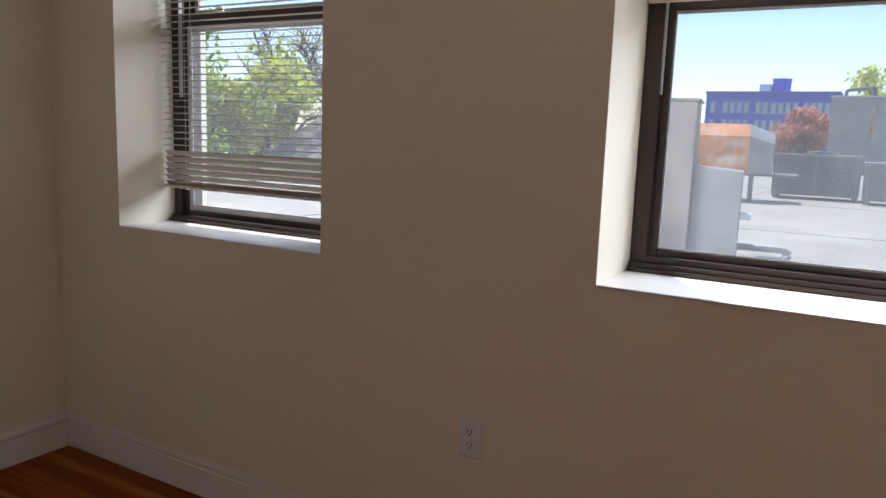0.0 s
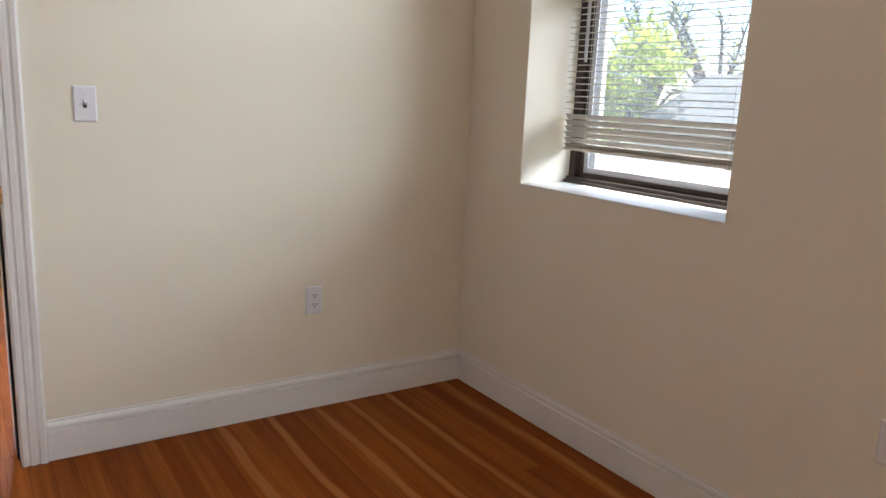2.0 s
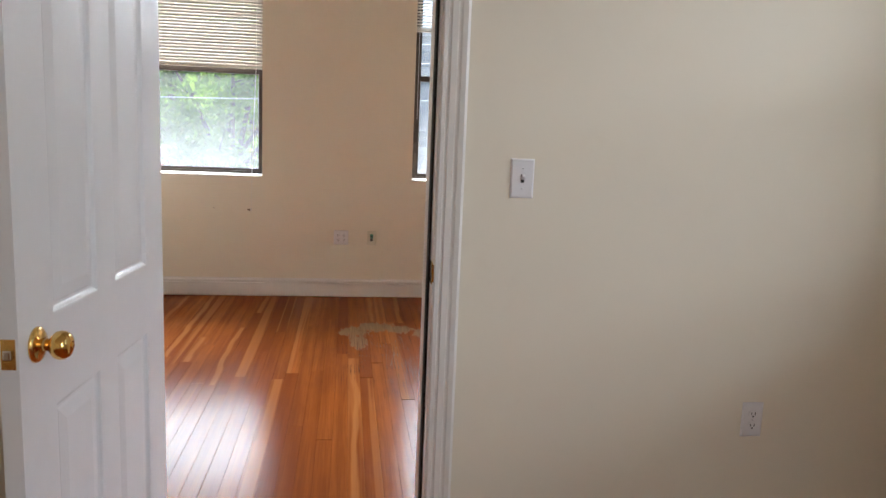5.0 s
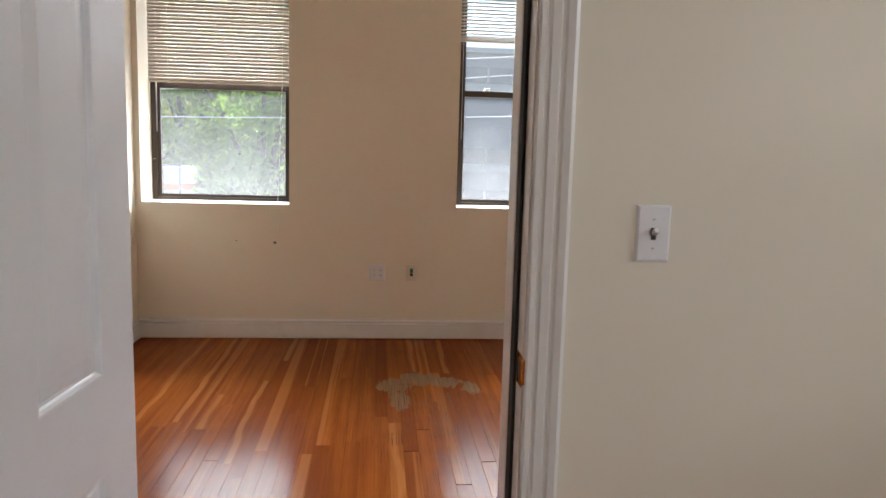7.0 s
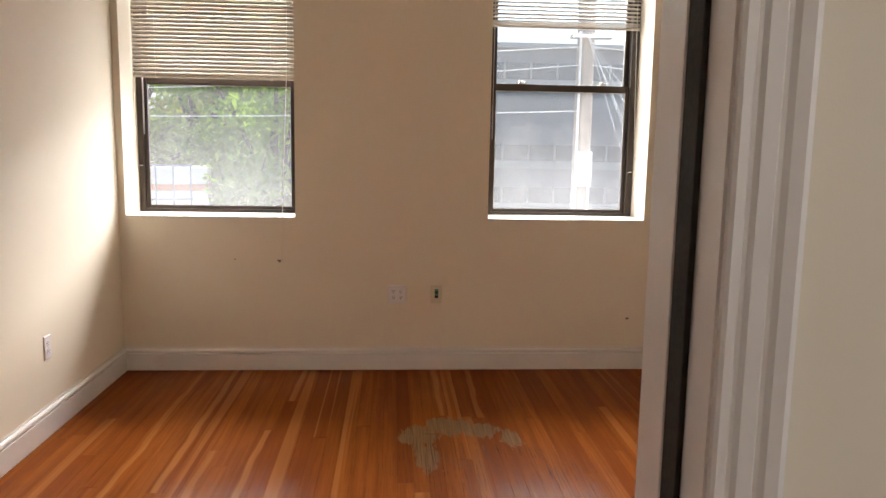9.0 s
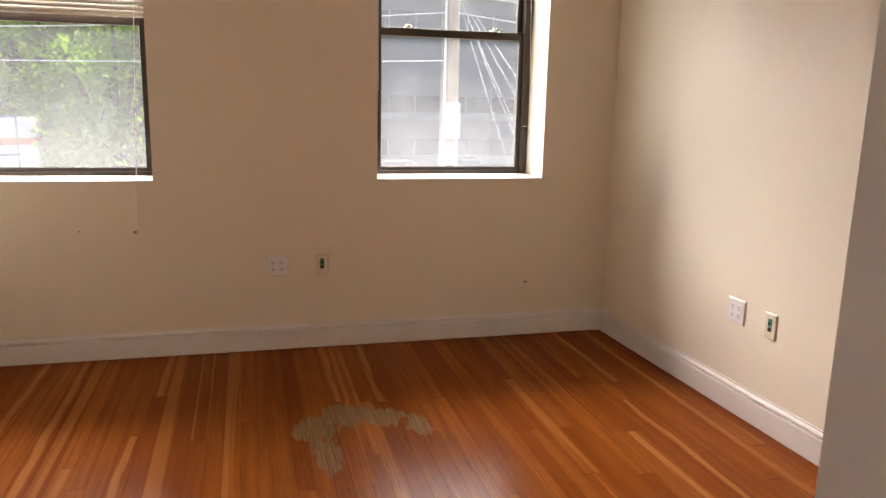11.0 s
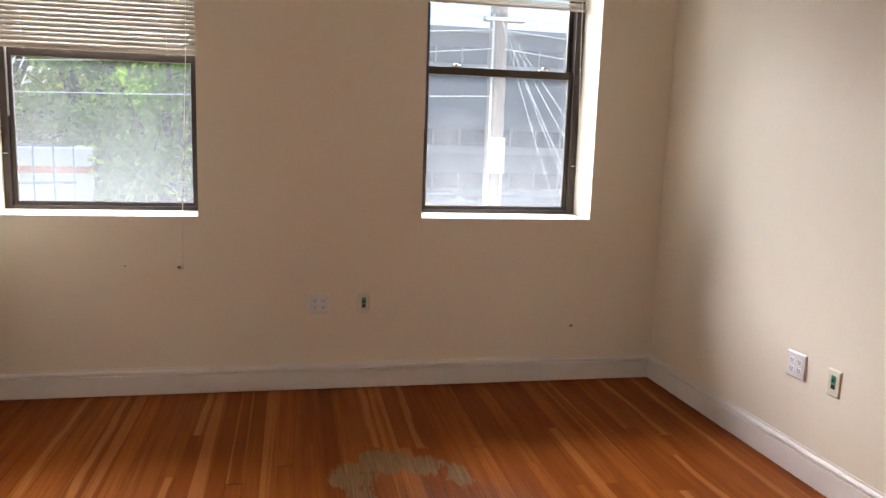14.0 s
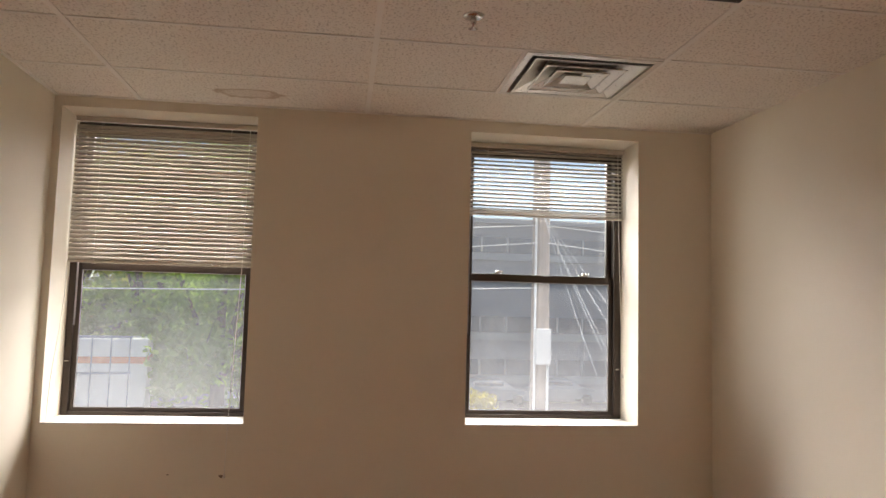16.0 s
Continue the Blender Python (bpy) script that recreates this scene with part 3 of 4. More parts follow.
def panel_door(m, w, h, t):
    """Six-panel leaf; local x from the hinge, the face at y = 0, thickness towards -y."""
    d = thing("door_1", m, "white six-panel door standing wide open on its hinges", "door", kind="structure")
    xs = [0, 0.136, w / 2 - 0.050, w / 2 + 0.050, w - 0.136, w]
    zs = [0, 0.235, 0.785, 0.965, 1.730, 1.820, 1.925, h]
    bm = bmesh.new()

    def loop(x0, x1, z0, z1, y):
        return [bm.verts.new(p) for p in ((x0, y, z0), (x1, y, z0), (x1, y, z1), (x0, y, z1))]
    for face, s in ((0.0, -1), (-t, 1)):
        for i in range(5):
            for j in range(7):
                x0, x1, z0, z1 = xs[i], xs[i + 1], zs[j], zs[j + 1]
                if i in (1, 3) and j in (1, 3, 5):
                    prev = loop(x0, x1, z0, z1, face)
                    for ins, dep in ((0.004, 0.001), (0.008, 0.006), (0.012, 0.009), (0.018, 0.009), (0.022, 0.0075), (0.050, 0.003)):
                        cur = loop(x0 + ins, x1 - ins, z0 + ins, z1 - ins, face + s * dep)
                        for q in range(4):
                            bm.faces.new((prev[q], prev[(q + 1) % 4], cur[(q + 1) % 4], cur[q]))
                        prev = cur
                    bm.faces.new(prev)
                else:
                    bm.faces.new(loop(x0, x1, z0, z1, face))
    for a, b in (((0, 0), (0, h)), ((w, 0), (w, h))):
        bm.faces.new([bm.verts.new(p) for p in ((a[0], 0, 0), (a[0], -t, 0), (a[0], -t, h), (a[0], 0, h))])
    for z in (0, h):
        bm.faces.new([bm.verts.new(p) for p in ((0, 0, z), (w, 0, z), (w, -t, z), (0, -t, z))])
    bmesh.ops.remove_doubles(bm, verts=bm.verts, dist=1e-5)
    bmesh.ops.recalc_face_normals(bm, faces=bm.faces)
    part("leaf", bm, M_DOOR, d)
    for s, y in ((1, 0.0), (-1, -t)):
        mm = pose(w - 0.066, y, 0.925, -90 * s, 0, 0)
        kn = part("door_knob", lathe(bmesh.new(), [(0.0135, 0.004), (0.012, 0.016), (0.0125, 0.026), (0.019, 0.030), (0.0255, 0.036), (0.0275, 0.044), (0.0265, 0.052), (0.021, 0.060), (0.012, 0.0635), (0.004, 0.064)], mm, 32), M_BRASS, d, "polished brass knob", True)
        part("rosette", lathe(bmesh.new(), [(0.034, 0.0002), (0.034, 0.003), (0.030, 0.007), (0.022, 0.0085), (0.0145, 0.0105), (0.010, 0.0105)], mm, 32), M_BRASS, kn, smooth=True)
        part("key_button", lathe(bmesh.new(), [(0.006, 0.0635), (0.006, 0.0665), (0.003, 0.0672)], mm, 12), M_BRASS, kn)
    bm = one_box(w - 0.0005, w + 0.0018, -t + 0.005, -0.005, 0.897, 0.953, 0.0006)
    part("latch_plate", bm, M_BRASS, d, "brass latch plate")
    bm = one_box(w + 0.001, w + 0.009, -t / 2 - 0.007, -t / 2 + 0.007, 0.915, 0.935, 0.003)
    part("latch_bolt", bm, M_STEEL, d)
    for z in (0.25, 1.02, 1.80):
        part("hinge", lathe(bmesh.new(), [(0.004, -0.047), (0.006, -0.044), (0.006, 0.044), (0.004, 0.047)], Matrix.Translation((-0.006, 0.006 - t, z)), 12), M_BRASS, d)
    return d


panel_door(pose(XP0 + 0.004, -0.757, 0.008, 0, 0, -3.8), 0.815, 2.025, 0.035)


# ---- plates on the walls: local x along the wall, y out of it, z up ----
def plate_body(p, w, h, mat):
    bm = bmesh.new()
    a = [bm.verts.new((sx * w / 2, 0, sz * h / 2)) for sx, sz in ((-1, -1), (1, -1), (1, 1), (-1, 1))]
    b = [bm.verts.new((sx * (w / 2 - 0.0008), 0.003, sz * (h / 2 - 0.0008))) for sx, sz in ((-1, -1), (1, -1), (1, 1), (-1, 1))]
    c = [bm.verts.new((sx * (w / 2 - 0.005), 0.0062, sz * (h / 2 - 0.005))) for sx, sz in ((-1, -1), (1, -1), (1, 1), (-1, 1))]
    for q, r in ((a, b), (b, c)):
        for i in range(4):
            bm.faces.new((q[i], q[(i + 1) % 4], r[(i + 1) % 4], r[i]))
    bm.faces.new(c), bm.faces.new(a)
    bmesh.ops.recalc_face_normals(bm, faces=bm.faces)
    return part("cover_plate", bm, mat, p)


def screw(p, x, z):
    bm = lathe(bmesh.new(), [(0.0034, 0.0058), (0.0034, 0.0070), (0.0024, 0.0076)], pose(x, 0, z, -90, 0, 0), 10)
    box(bm, x - 0.0026, x + 0.0026, 0.0072, 0.0078, z - 0.0004, z + 0.0004, mat=1)
    part("screw", bm, [M_PLATE, M_DARK], p)


def receptacle(p, x, z):
    prof = []
    for i in range(20):
        a = 2 * math.pi * i / 20
        prof.append((x + 0.0165 * math.cos(a), max(-0.0125, min(0.0125, 0.0165 * math.sin(a))) + z))
    bm = bmesh.new()
    lo, hi = ([bm.verts.new((a, y, b)) for a, b in prof] for y in (0.0058, 0.0085))
    for i in range(20):
        bm.faces.new((lo[i], lo[(i + 1) % 20], hi[(i + 1) % 20], hi[i]))
    bm.faces.new(hi)
    bmesh.ops.recalc_face_normals(bm, faces=bm.faces)
    r = part("receptacle", bm, M_PLATE, p)
    bm = bmesh.new()
    box(bm, x - 0.0078, x - 0.0050, 0.0086, 0.0090, z - 0.002, z + 0.0075)
    box(bm, x + 0.0050, x + 0.0078, 0.0086, 0.0090, z - 0.001, z + 0.0070)
    lathe(bm, [(0.0030, 0.0086), (0.0030, 0.0090)], pose(x, 0, z - 0.0070, -90, 0, 0), 10)
    part("slots", bm, M_DARK, r, "dark plug slots")


def outlet(m, gangs, label):
    p = thing("power_outlet", m, label, "outlet")
    plate_body(p, 0.072 + 0.046 * (gangs - 1), 0.117, M_PLATE)
    for g in range(gangs):
        x = (g - (gangs - 1) / 2) * 0.046
        for z in (0.0195, -0.0195):
            receptacle(p, x, z)
        screw(p, x, 0.0)
    return p


def jack(m, label):
    p = thing("data_jack", m, label, "wall jack")
    plate_body(p, 0.072, 0.117, M_IVORY)
    part("insert", one_box(-0.012, 0.012, 0.0055, 0.0085, -0.002, 0.034, 0.001), M_GREEN, p, "green jack insert")
    part("port", one_box(-0.0075, 0.0075, 0.0084, 0.0090, 0.006, 0.020), M_DARK, p)
    part("lower_port", one_box(-0.011, 0.011, 0.0055, 0.0080, -0.024, -0.004, 0.001), M_DARK, p)
    screw(p, -0.028, 0.050), screw(p, -0.028, -0.050)
    return p


def light_switch(m, label):
    p = thing("light_switch", m, label, "switch")
    plate_body(p, 0.072, 0.117, M_PLATE)
    part("slot", one_box(-0.0052, 0.0052, 0.0058, 0.0066, -0.0125, 0.0125), M_DARK, p)
    bm = one_box(-0.0045, 0.0045, 0.0, 0.018, -0.0055, 0.0045, 0.0012)
    bmesh.ops.transform(bm, matrix=pose(0, 0.0055, 0.001, 28, 0, 0), verts=bm.verts)
    part("toggle", bm, M_PLATE, p)
    screw(p, 0, 0.030), screw(p, 0, -0.030)
    return p


EAST, SOUTH, NORTH = -90, 180, 0     # the way a plate on that wall faces
outlet(pose(XP0, 1.090, 0.468, 0, 0, EAST), 1, "white plastic duplex outlet on the partition wall")
outlet(pose(-3.287, YN1, 0.500, 0, 0, SOUTH), 1, "white plastic duplex outlet below the windows")
outlet(pose(-8.060, YS2, 0.430, 0, 0, NORTH), 1, "white plastic duplex outlet low on the wall")
outlet(pose(XW, -0.282, 0.492, 0, 0, EAST), 2, "white plastic double-gang outlet between two windows")
outlet(north_2(-7.80, 0, 0.486, SOUTH), 2, "white plastic double-gang outlet on the plain wall")
jack(pose(XW, -0.034, 0.492, 0, 0, EAST), "ivory wall jack with a green insert between the windows")
jack(north_2(-7.572, 0, 0.481, SOUTH), "ivory wall jack with a green insert on the plain wall")
light_switch(pose(XP0, 0.277, 1.230, 0, 0, EAST), "white toggle light switch beside the doorway")


def wall_mark(y, z, s):
    bm = bmesh.new()
    n = 11
    c = [bm.verts.new((XW + 0.0008, y + s * (0.6 + 0.5 * random.random()) * math.cos(6.283 * i / n), z + 0.55 * s * (0.6 + 0.5 * random.random()) * math.sin(6.283 * i / n))) for i in range(n)]
    e = [bm.verts.new((XW + 0.004, y + (v.co.y - y) * 0.35, z + (v.co.z - z) * 0.35)) for v in c]
    for i in range(n):
        bm.faces.new((c[i], c[(i + 1) % n], e[(i + 1) % n], e[i]))
    bm.faces.new(e)
    bmesh.ops.recalc_face_normals(bm, faces=bm.faces)
    tagged(part("wall_mark", bm, M_MARK), "small dark mark on the wall", "scar", "chips in the wall paint")


M_MARK = plain("dark_mark_brown", (0.30, 0.23, 0.16), 0.9, vary=0.3, fine=400)
# dark marks: at the cord's tassel, a small smudge, a little stub low down
wall_mark(-1.010, 0.700, 0.017)
wall_mark(-1.284, 0.708, 0.007)
wall_mark(1.204, 0.338, 0.015)


# ---- on the ceiling ----
def ceiling_vent():
    x0, x1, y0, y1 = TX[1] + 0.006, TX[2] - 0.006, 0.321, 0.924
    v = thing("ceiling_vent", pose((x0 + x1) / 2, (y0 + y1) / 2, CEIL), "square louvred metal air diffuser in the ceiling", "vent")
    hx, hy = (x1 - x0) / 2, (y1 - y0) / 2

    def cone(name, a, za, b, zb, th=0.0025, mat=M_VENT):
        bm = bmesh.new()
        q = [[bm.verts.new((sx * hx * k, sy * hy * k, z + dz)) for sx, sy in ((-1, -1), (1, -1), (1, 1), (-1, 1))] for k, z, dz in ((a, za, 0), (b, zb, 0), (b, zb, th), (a, za, th))]
        for i in range(4):
            for j in range(4):
                bm.faces.new((q[i][j], q[i][(j + 1) % 4], q[(i + 1) % 4][(j + 1) % 4], q[(i + 1) % 4][j]))
        bmesh.ops.recalc_face_normals(bm, faces=bm.faces)
        part(name, bm, mat, v)
    cone("frame", 1.0, -0.003, 0.90, -0.005)
    cone("throat", 0.90, -0.004, 0.80, 0.075)
    for a, b, lo in ((0.82, 0.54, -0.010), (0.60, 0.34, -0.012), (0.40, 0.15, -0.013)):
        cone("louvre", a, lo, b, 0.030)
        cone("lip", a + 0.012, lo - 0.001, a - 0.012, lo - 0.001, 0.004)
    part("centre_plate", one_box(-0.2 * hx, 0.2 * hx, -0.2 * hy, 0.2 * hy, -0.012, -0.008, 0.002), M_VENT, v)
    part("duct_plate", one_box(-0.86 * hx, 0.86 * hx, -0.86 * hy, 0.86 * hy, 0.078, 0.082), plain("dull_duct_metal", (0.22, 0.19, 0.16), 0.6, metal=0.3), v)


ceiling_vent()
t = thing("ceiling_light", pose((TX[3] + TX[4]) / 2, (TY[2] + TY[3]) / 2, CEIL), "unlit recessed light with a dark rim and prismatic cover", "ceiling light")
hx, hy = 0.299, 0.61
bm = bmesh.new()
for a in ((-hx, hx, -hy, -hy + 0.026), (-hx, hx, hy - 0.026, hy), (-hx, -hx + 0.026, -hy + 0.026, hy - 0.026), (hx - 0.026, hx, -hy + 0.026, hy - 0.026)):
    box(bm, *a, -0.006, 0.05, 0.002)
part("frame", bm, M_BLACK, t, "dark metal rim")
part("diffuser", one_box(-hx + 0.026, hx - 0.026, -hy + 0.026, hy - 0.026, 0.004, 0.010), M_DIFF, t)

s = thing("fire_sprinkler", pose(-7.612, 0.033, CEIL + 0.003), "small chrome pendent fire sprinkler in the ceiling", "sprinkler")
part("escutcheon", lathe(bmesh.new(), [(0.040, 0.0), (0.039, -0.005), (0.028, -0.011), (0.018, -0.012)][::-1], n=28), M_STEEL, s, smooth=True)
part("body", lathe(bmesh.new(), [(0.010, -0.030), (0.012, -0.022), (0.012, -0.010)], n=16), M_STEEL, s)
bm = bmesh.new()
for k in (-1, 1):
    tube(bm, [(k * 0.010, 0, -0.026), (k * 0.014, 0, -0.038), (k * 0.004, 0, -0.050)], 0.0022)
part("yoke", bm, M_STEEL, s)
part("bulb", rod(bmesh.new(), (0, 0, -0.028), (0, 0, -0.048), 0.0022), plain("red_glass_bulb", (0.35, 0.02, 0.02), 0.2), s, "red glass bulb")
bm = lathe(bmesh.new(), [(0.006, -0.054), (0.008, -0.050)], n=16)
for i in range(12):
    a = 6.283 * i / 12
    rod(bm, (0.006 * math.cos(a), 0.006 * math.sin(a), -0.051), (0.018 * math.cos(a), 0.018 * math.sin(a), -0.052), 0.0016, n=5)
part("deflector", bm, M_STEEL, s)


# ---- outside, north: a flat roof with plant on it, a blue block, trees, a house ----
GZ, RZ = -3.6, -0.30


def outdoor(name, base, rough=0.5, **more):
    return plain(name, base, rough, fine=7.0, bump=0.08, depth=0.004, **more)


M_ASPHALT = outdoor("asphalt", (0.055, 0.054, 0.052), 0.9, vary=0.25, scale=1.2)
M_GROUND = outdoor("dry_grass_ground", (0.10, 0.10, 0.05), 0.95, vary=0.3, scale=0.4)
M_ROOF = outdoor("pale_roof_membrane", (0.27, 0.25, 0.225), 0.75, vary=0.18, scale=0.5, dirt=(0.42, 0.37, 0.30), dirt_amount=0.5)
M_BLUE = outdoor("blue_painted_brick", (0.025, 0.085, 0.60), 0.8, vary=0.12)
M_WINB = outdoor("pale_blue_window", (0.30, 0.36, 0.50), 0.3)
M_GALV = outdoor("galvanised_sheet", (0.22, 0.22, 0.23), 0.5, metal=0.3, vary=0.15, scale=2.0)
M_PINK = outdoor("weathered_duct_sheet", (0.20, 0.17, 0.155), 0.6, vary=0.3, scale=1.6, dirt=(0.30, 0.20, 0.13), dirt_amount=0.6)
M_RUST = outdoor("rusted_sheet", (0.40, 0.15, 0.055), 0.8, vary=0.35, scale=1.5, dirt=(0.62, 0.55, 0.46), dirt_amount=0.9)
M_ACU = outdoor("dark_unit_casing", (0.10, 0.105, 0.11), 0.7, vary=0.15, scale=2.0)
M_SLATE = outdoor("grey_shingles", (0.20, 0.185, 0.18), 0.9, vary=0.2, scale=3.0)
M_CLAP = outdoor("white_clapboard", (0.66, 0.66, 0.66), 0.7)
M_BARK = outdoor("grey_brown_bark", (0.10, 0.075, 0.055), 0.9, vary=0.3, scale=8.0)
M_POLE = outdoor("weathered_pole_wood", (0.24, 0.205, 0.185), 0.9, vary=0.2, scale=5.0)
M_CONC = outdoor("grey_panel_cladding", (0.30, 0.31, 0.34), 0.75, vary=0.08, scale=0.3)
M_CONC2 = outdoor("pale_panel_cladding", (0.40, 0.41, 0.43), 0.75, vary=0.08, scale=0.3)
M_OFFGL = outdoor("office_glass", (0.10, 0.13, 0.17), 0.12)
M_WHITE = outdoor("white_lorry_paint", (0.75, 0.76, 0.78), 0.45)
M_ORANGE = outdoor("orange_stripe_paint", (0.65, 0.15, 0.03), 0.5)
M_CAR = outdoor("silver_car_paint", (0.30, 0.32, 0.35), 0.3)
M_TYRE = outdoor("tyre_rubber", (0.02, 0.02, 0.02), 0.9)
M_WIRE = outdoor("grey_cable_sheath", (0.55, 0.57, 0.60), 0.5)
M_LEAF = foliage("spring_leaves", (0.10, 0.20, 0.025), (0.20, 0.30, 0.04))
M_LEAFY = foliage("yellow_green_leaves", (0.16, 0.21, 0.025), (0.28, 0.31, 0.04))
M_LEAFR = foliage("red_bronze_leaves", (0.20, 0.055, 0.04), (0.30, 0.12, 0.07))

tagged(part("ground", one_box(-900, 900, -900, 900, GZ - 0.5, GZ), M_GROUND), "ground around the building, reaching the horizon", "ground", kind="structure")
tagged(part("road", one_box(-49, -14, -120, 120, GZ, GZ + 0.03), M_ASPHALT), "grey asphalt street and parking strip", "road", kind="structure")
tagged(part("storey_below", one_box(XO, XE + 0.2, YS1 - 0.3, YO, GZ, -0.3), M_BRICKOUT), "lower storey under the two rooms", "building", kind="structure")

nb = thing("neighbour_building", pose(0, 0, 0), "low neighbouring building with a pale flat roof", "building")
part("wall", one_box(-19, 22, 5.0, 62, GZ, RZ - 0.05), M_BRICKOUT, nb)
part("roof", one_box(-19.1, 22.1, 4.9, 62.1, RZ - 0.05, RZ), M_ROOF, nb)
for i in range(7):
    x = -18 + i * 6.0
    part("roof_seam", one_box(x, x + 0.10, 4.9, 62, RZ, RZ + 0.012), M_ROOF, nb)
for y in (9.5, 16, 24, 33):
    part("roof_seam", one_box(-19, 22, y, y + 0.10, RZ, RZ + 0.010), M_ROOF, nb)
part("parapet", one_box(-19, 22, 61.7, 62.1, RZ, RZ + 0.30), M_CLAP, nb)


def facing(az, dist, eye=(-2.365, 0.024)):
    """A place on the plan by bearing (degrees from east) and distance."""
    return eye[0] + dist * math.cos(radians(az)), eye[1] + dist * math.sin(radians(az))


x, y = facing(103.0, 11.4)
d = thing("roof_duct", pose(x, y, RZ, 0, 0, 8), "tall weathered sheet-metal duct standing on the roof", "duct")
part("riser", one_box(-0.30, 0.28, -0.3, 0.5, 0.0, 2.25, 0.02), M_PINK, d)
bm = one_box(0.28, 0.95, -0.2, 0.6, 0.0, 1.35, 0.02)
for v in bm.verts:
    if v.co.z > 0.7 and v.co.x > 0.5:
        v.co.z -= 0.05
part("plenum", bm, M_GALV, d)
part("cap", one_box(-0.33, 0.31, -0.33, 0.53, 2.25, 2.29, 0.01), M_PINK, d)
part("pipe", tube(bmesh.new(), [(0.9, 0.1, 0.22), (1.55, 0.1, 0.22), (1.65, 0.1, 0.15), (1.55, 0.1, 0.06), (1.2, 0.1, 0.06)], 0.05, 8), M_GALV, d)
part("bracket", one_box(0.93, 1.10, 0.0, 0.3, 0.62, 0.70, 0.01), M_WHITE, d)

x, y = facing(99.1, 25)
d = thing("rusted_hood", pose(x, y, RZ, 0, 0, 9), "rust-streaked curved metal hood on steel legs", "roof hood")
bm = bmesh.new()
pr = [(-0.75, 0.0), (-0.75, 1.1)] + [(-0.75 + 1.5 * i / 8, 1.1 + 0.38 * math.sin(math.pi * i / 8)) for i in range(1, 8)] + [(0.75, 1.1), (0.75, 0.0)]
e = [[bm.verts.new((x_, a, 0.85 + b)) for a, b in pr] for x_ in (-1.1, 0.45)]
k = len(pr)
for i in range(k):
    bm.faces.new((e[0][i], e[0][(i + 1) % k], e[1][(i + 1) % k], e[1][i]))
bm.faces.new(e[0]), bm.faces.new(e[1])
bmesh.ops.recalc_face_normals(bm, faces=bm.faces)
part("shell", bm, M_RUST, d)
bm = bmesh.new()
e = [[bm.verts.new((x_, a * s, 0.85 + b * s2)) for a, b in pr] for x_, s, s2 in ((0.452, 1.0, 1.0), (1.15, 0.85, 0.82))]
for i in range(k):
    bm.faces.new((e[0][i], e[0][(i + 1) % k], e[1][(i + 1) % k], e[1][i]))
bm.faces.new(e[1])
bmesh.ops.recalc_face_normals(bm, faces=bm.faces)
part("outlet", bm, M_GALV, d)
for lx in (-0.9, 0.6):
    for ly in (-0.6, 0.6):
        part("leg", one_box(lx - 0.06, lx + 0.06, ly - 0.06, ly + 0.06, 0.0, 0.85), M_ACU, d)
part("deck", one_box(-1.2, 1.9, -0.8, 0.8, 0.78, 0.85), M_ACU, d)

for az, dist, w, h, dp, lbl in ((93.6, 28, 2.6, 1.42, 1.4, "dark grey air-handling unit on the flat roof"), (88.6, 27, 2.0, 1.25, 1.2, "smaller dark grey air-handling unit on the flat roof")):
    x, y = facing(az, dist)
    d = thing("air_unit", pose(x, y, RZ, 0, 0, 2), lbl, "air unit", "roof air units")
    part("casing", one_box(-w / 2, w / 2, -dp / 2, dp / 2, 0.12, h, 0.02), M_ACU, d)
    part("lid", one_box(-w / 2 - 0.03, w / 2 + 0.03, -dp / 2 - 0.03, dp / 2 + 0.03, h, h + 0.05, 0.01), M_GALV, d)
    part("fan_cowl", lathe(bmesh.new(), [(0.42, h + 0.05), (0.42, h + 0.14), (0.36, h + 0.16)], Matrix.Translation((0.1, 0, 0)), 20), M_ACU, d)
    for lx in (-w / 2 + 0.1, 0, w / 2 - 0.1):
        part("post", one_box(lx - 0.012, lx + 0.012, -dp / 2 - 0.012, -dp / 2, 0.12, h), M_GALV, d)
    for lx in (-w / 2 + 0.12, w / 2 - 0.12):
        part("foot", one_box(lx - 0.08, lx + 0.08, -dp / 2, dp / 2, 0.0, 0.12), M_ACU, d)

x, y = facing(90.0, 58)
d = thing("penthouse", pose(x, y, RZ), "grey-blue plant room with pipes on its roof", "plant room")
part("wall", one_box(-3.2, 4.5, 0, 4, 0, 5.2), M_GALV, d)
part("coping", one_box(-3.3, 4.6, -0.1, 4.1, 5.2, 5.3), M_CONC2, d)
part("rust_streak", one_box(-0.75, -0.58, -0.02, 0.0, 2.3, 4.4), M_RUST, d)
part("pipe", tube(bmesh.new(), [(-2.4, 1, 5.3), (-2.4, 1, 5.7), (-0.7, 1, 5.9), (-0.7, 1, 5.3)], 0.12, 8), M_ACU, d)
part("pipe", tube(bmesh.new(), [(0.5, 1, 5.3), (0.5, 1, 5.65), (2.2, 1, 5.65), (2.2, 1, 5.3)], 0.12, 8), M_ACU, d)

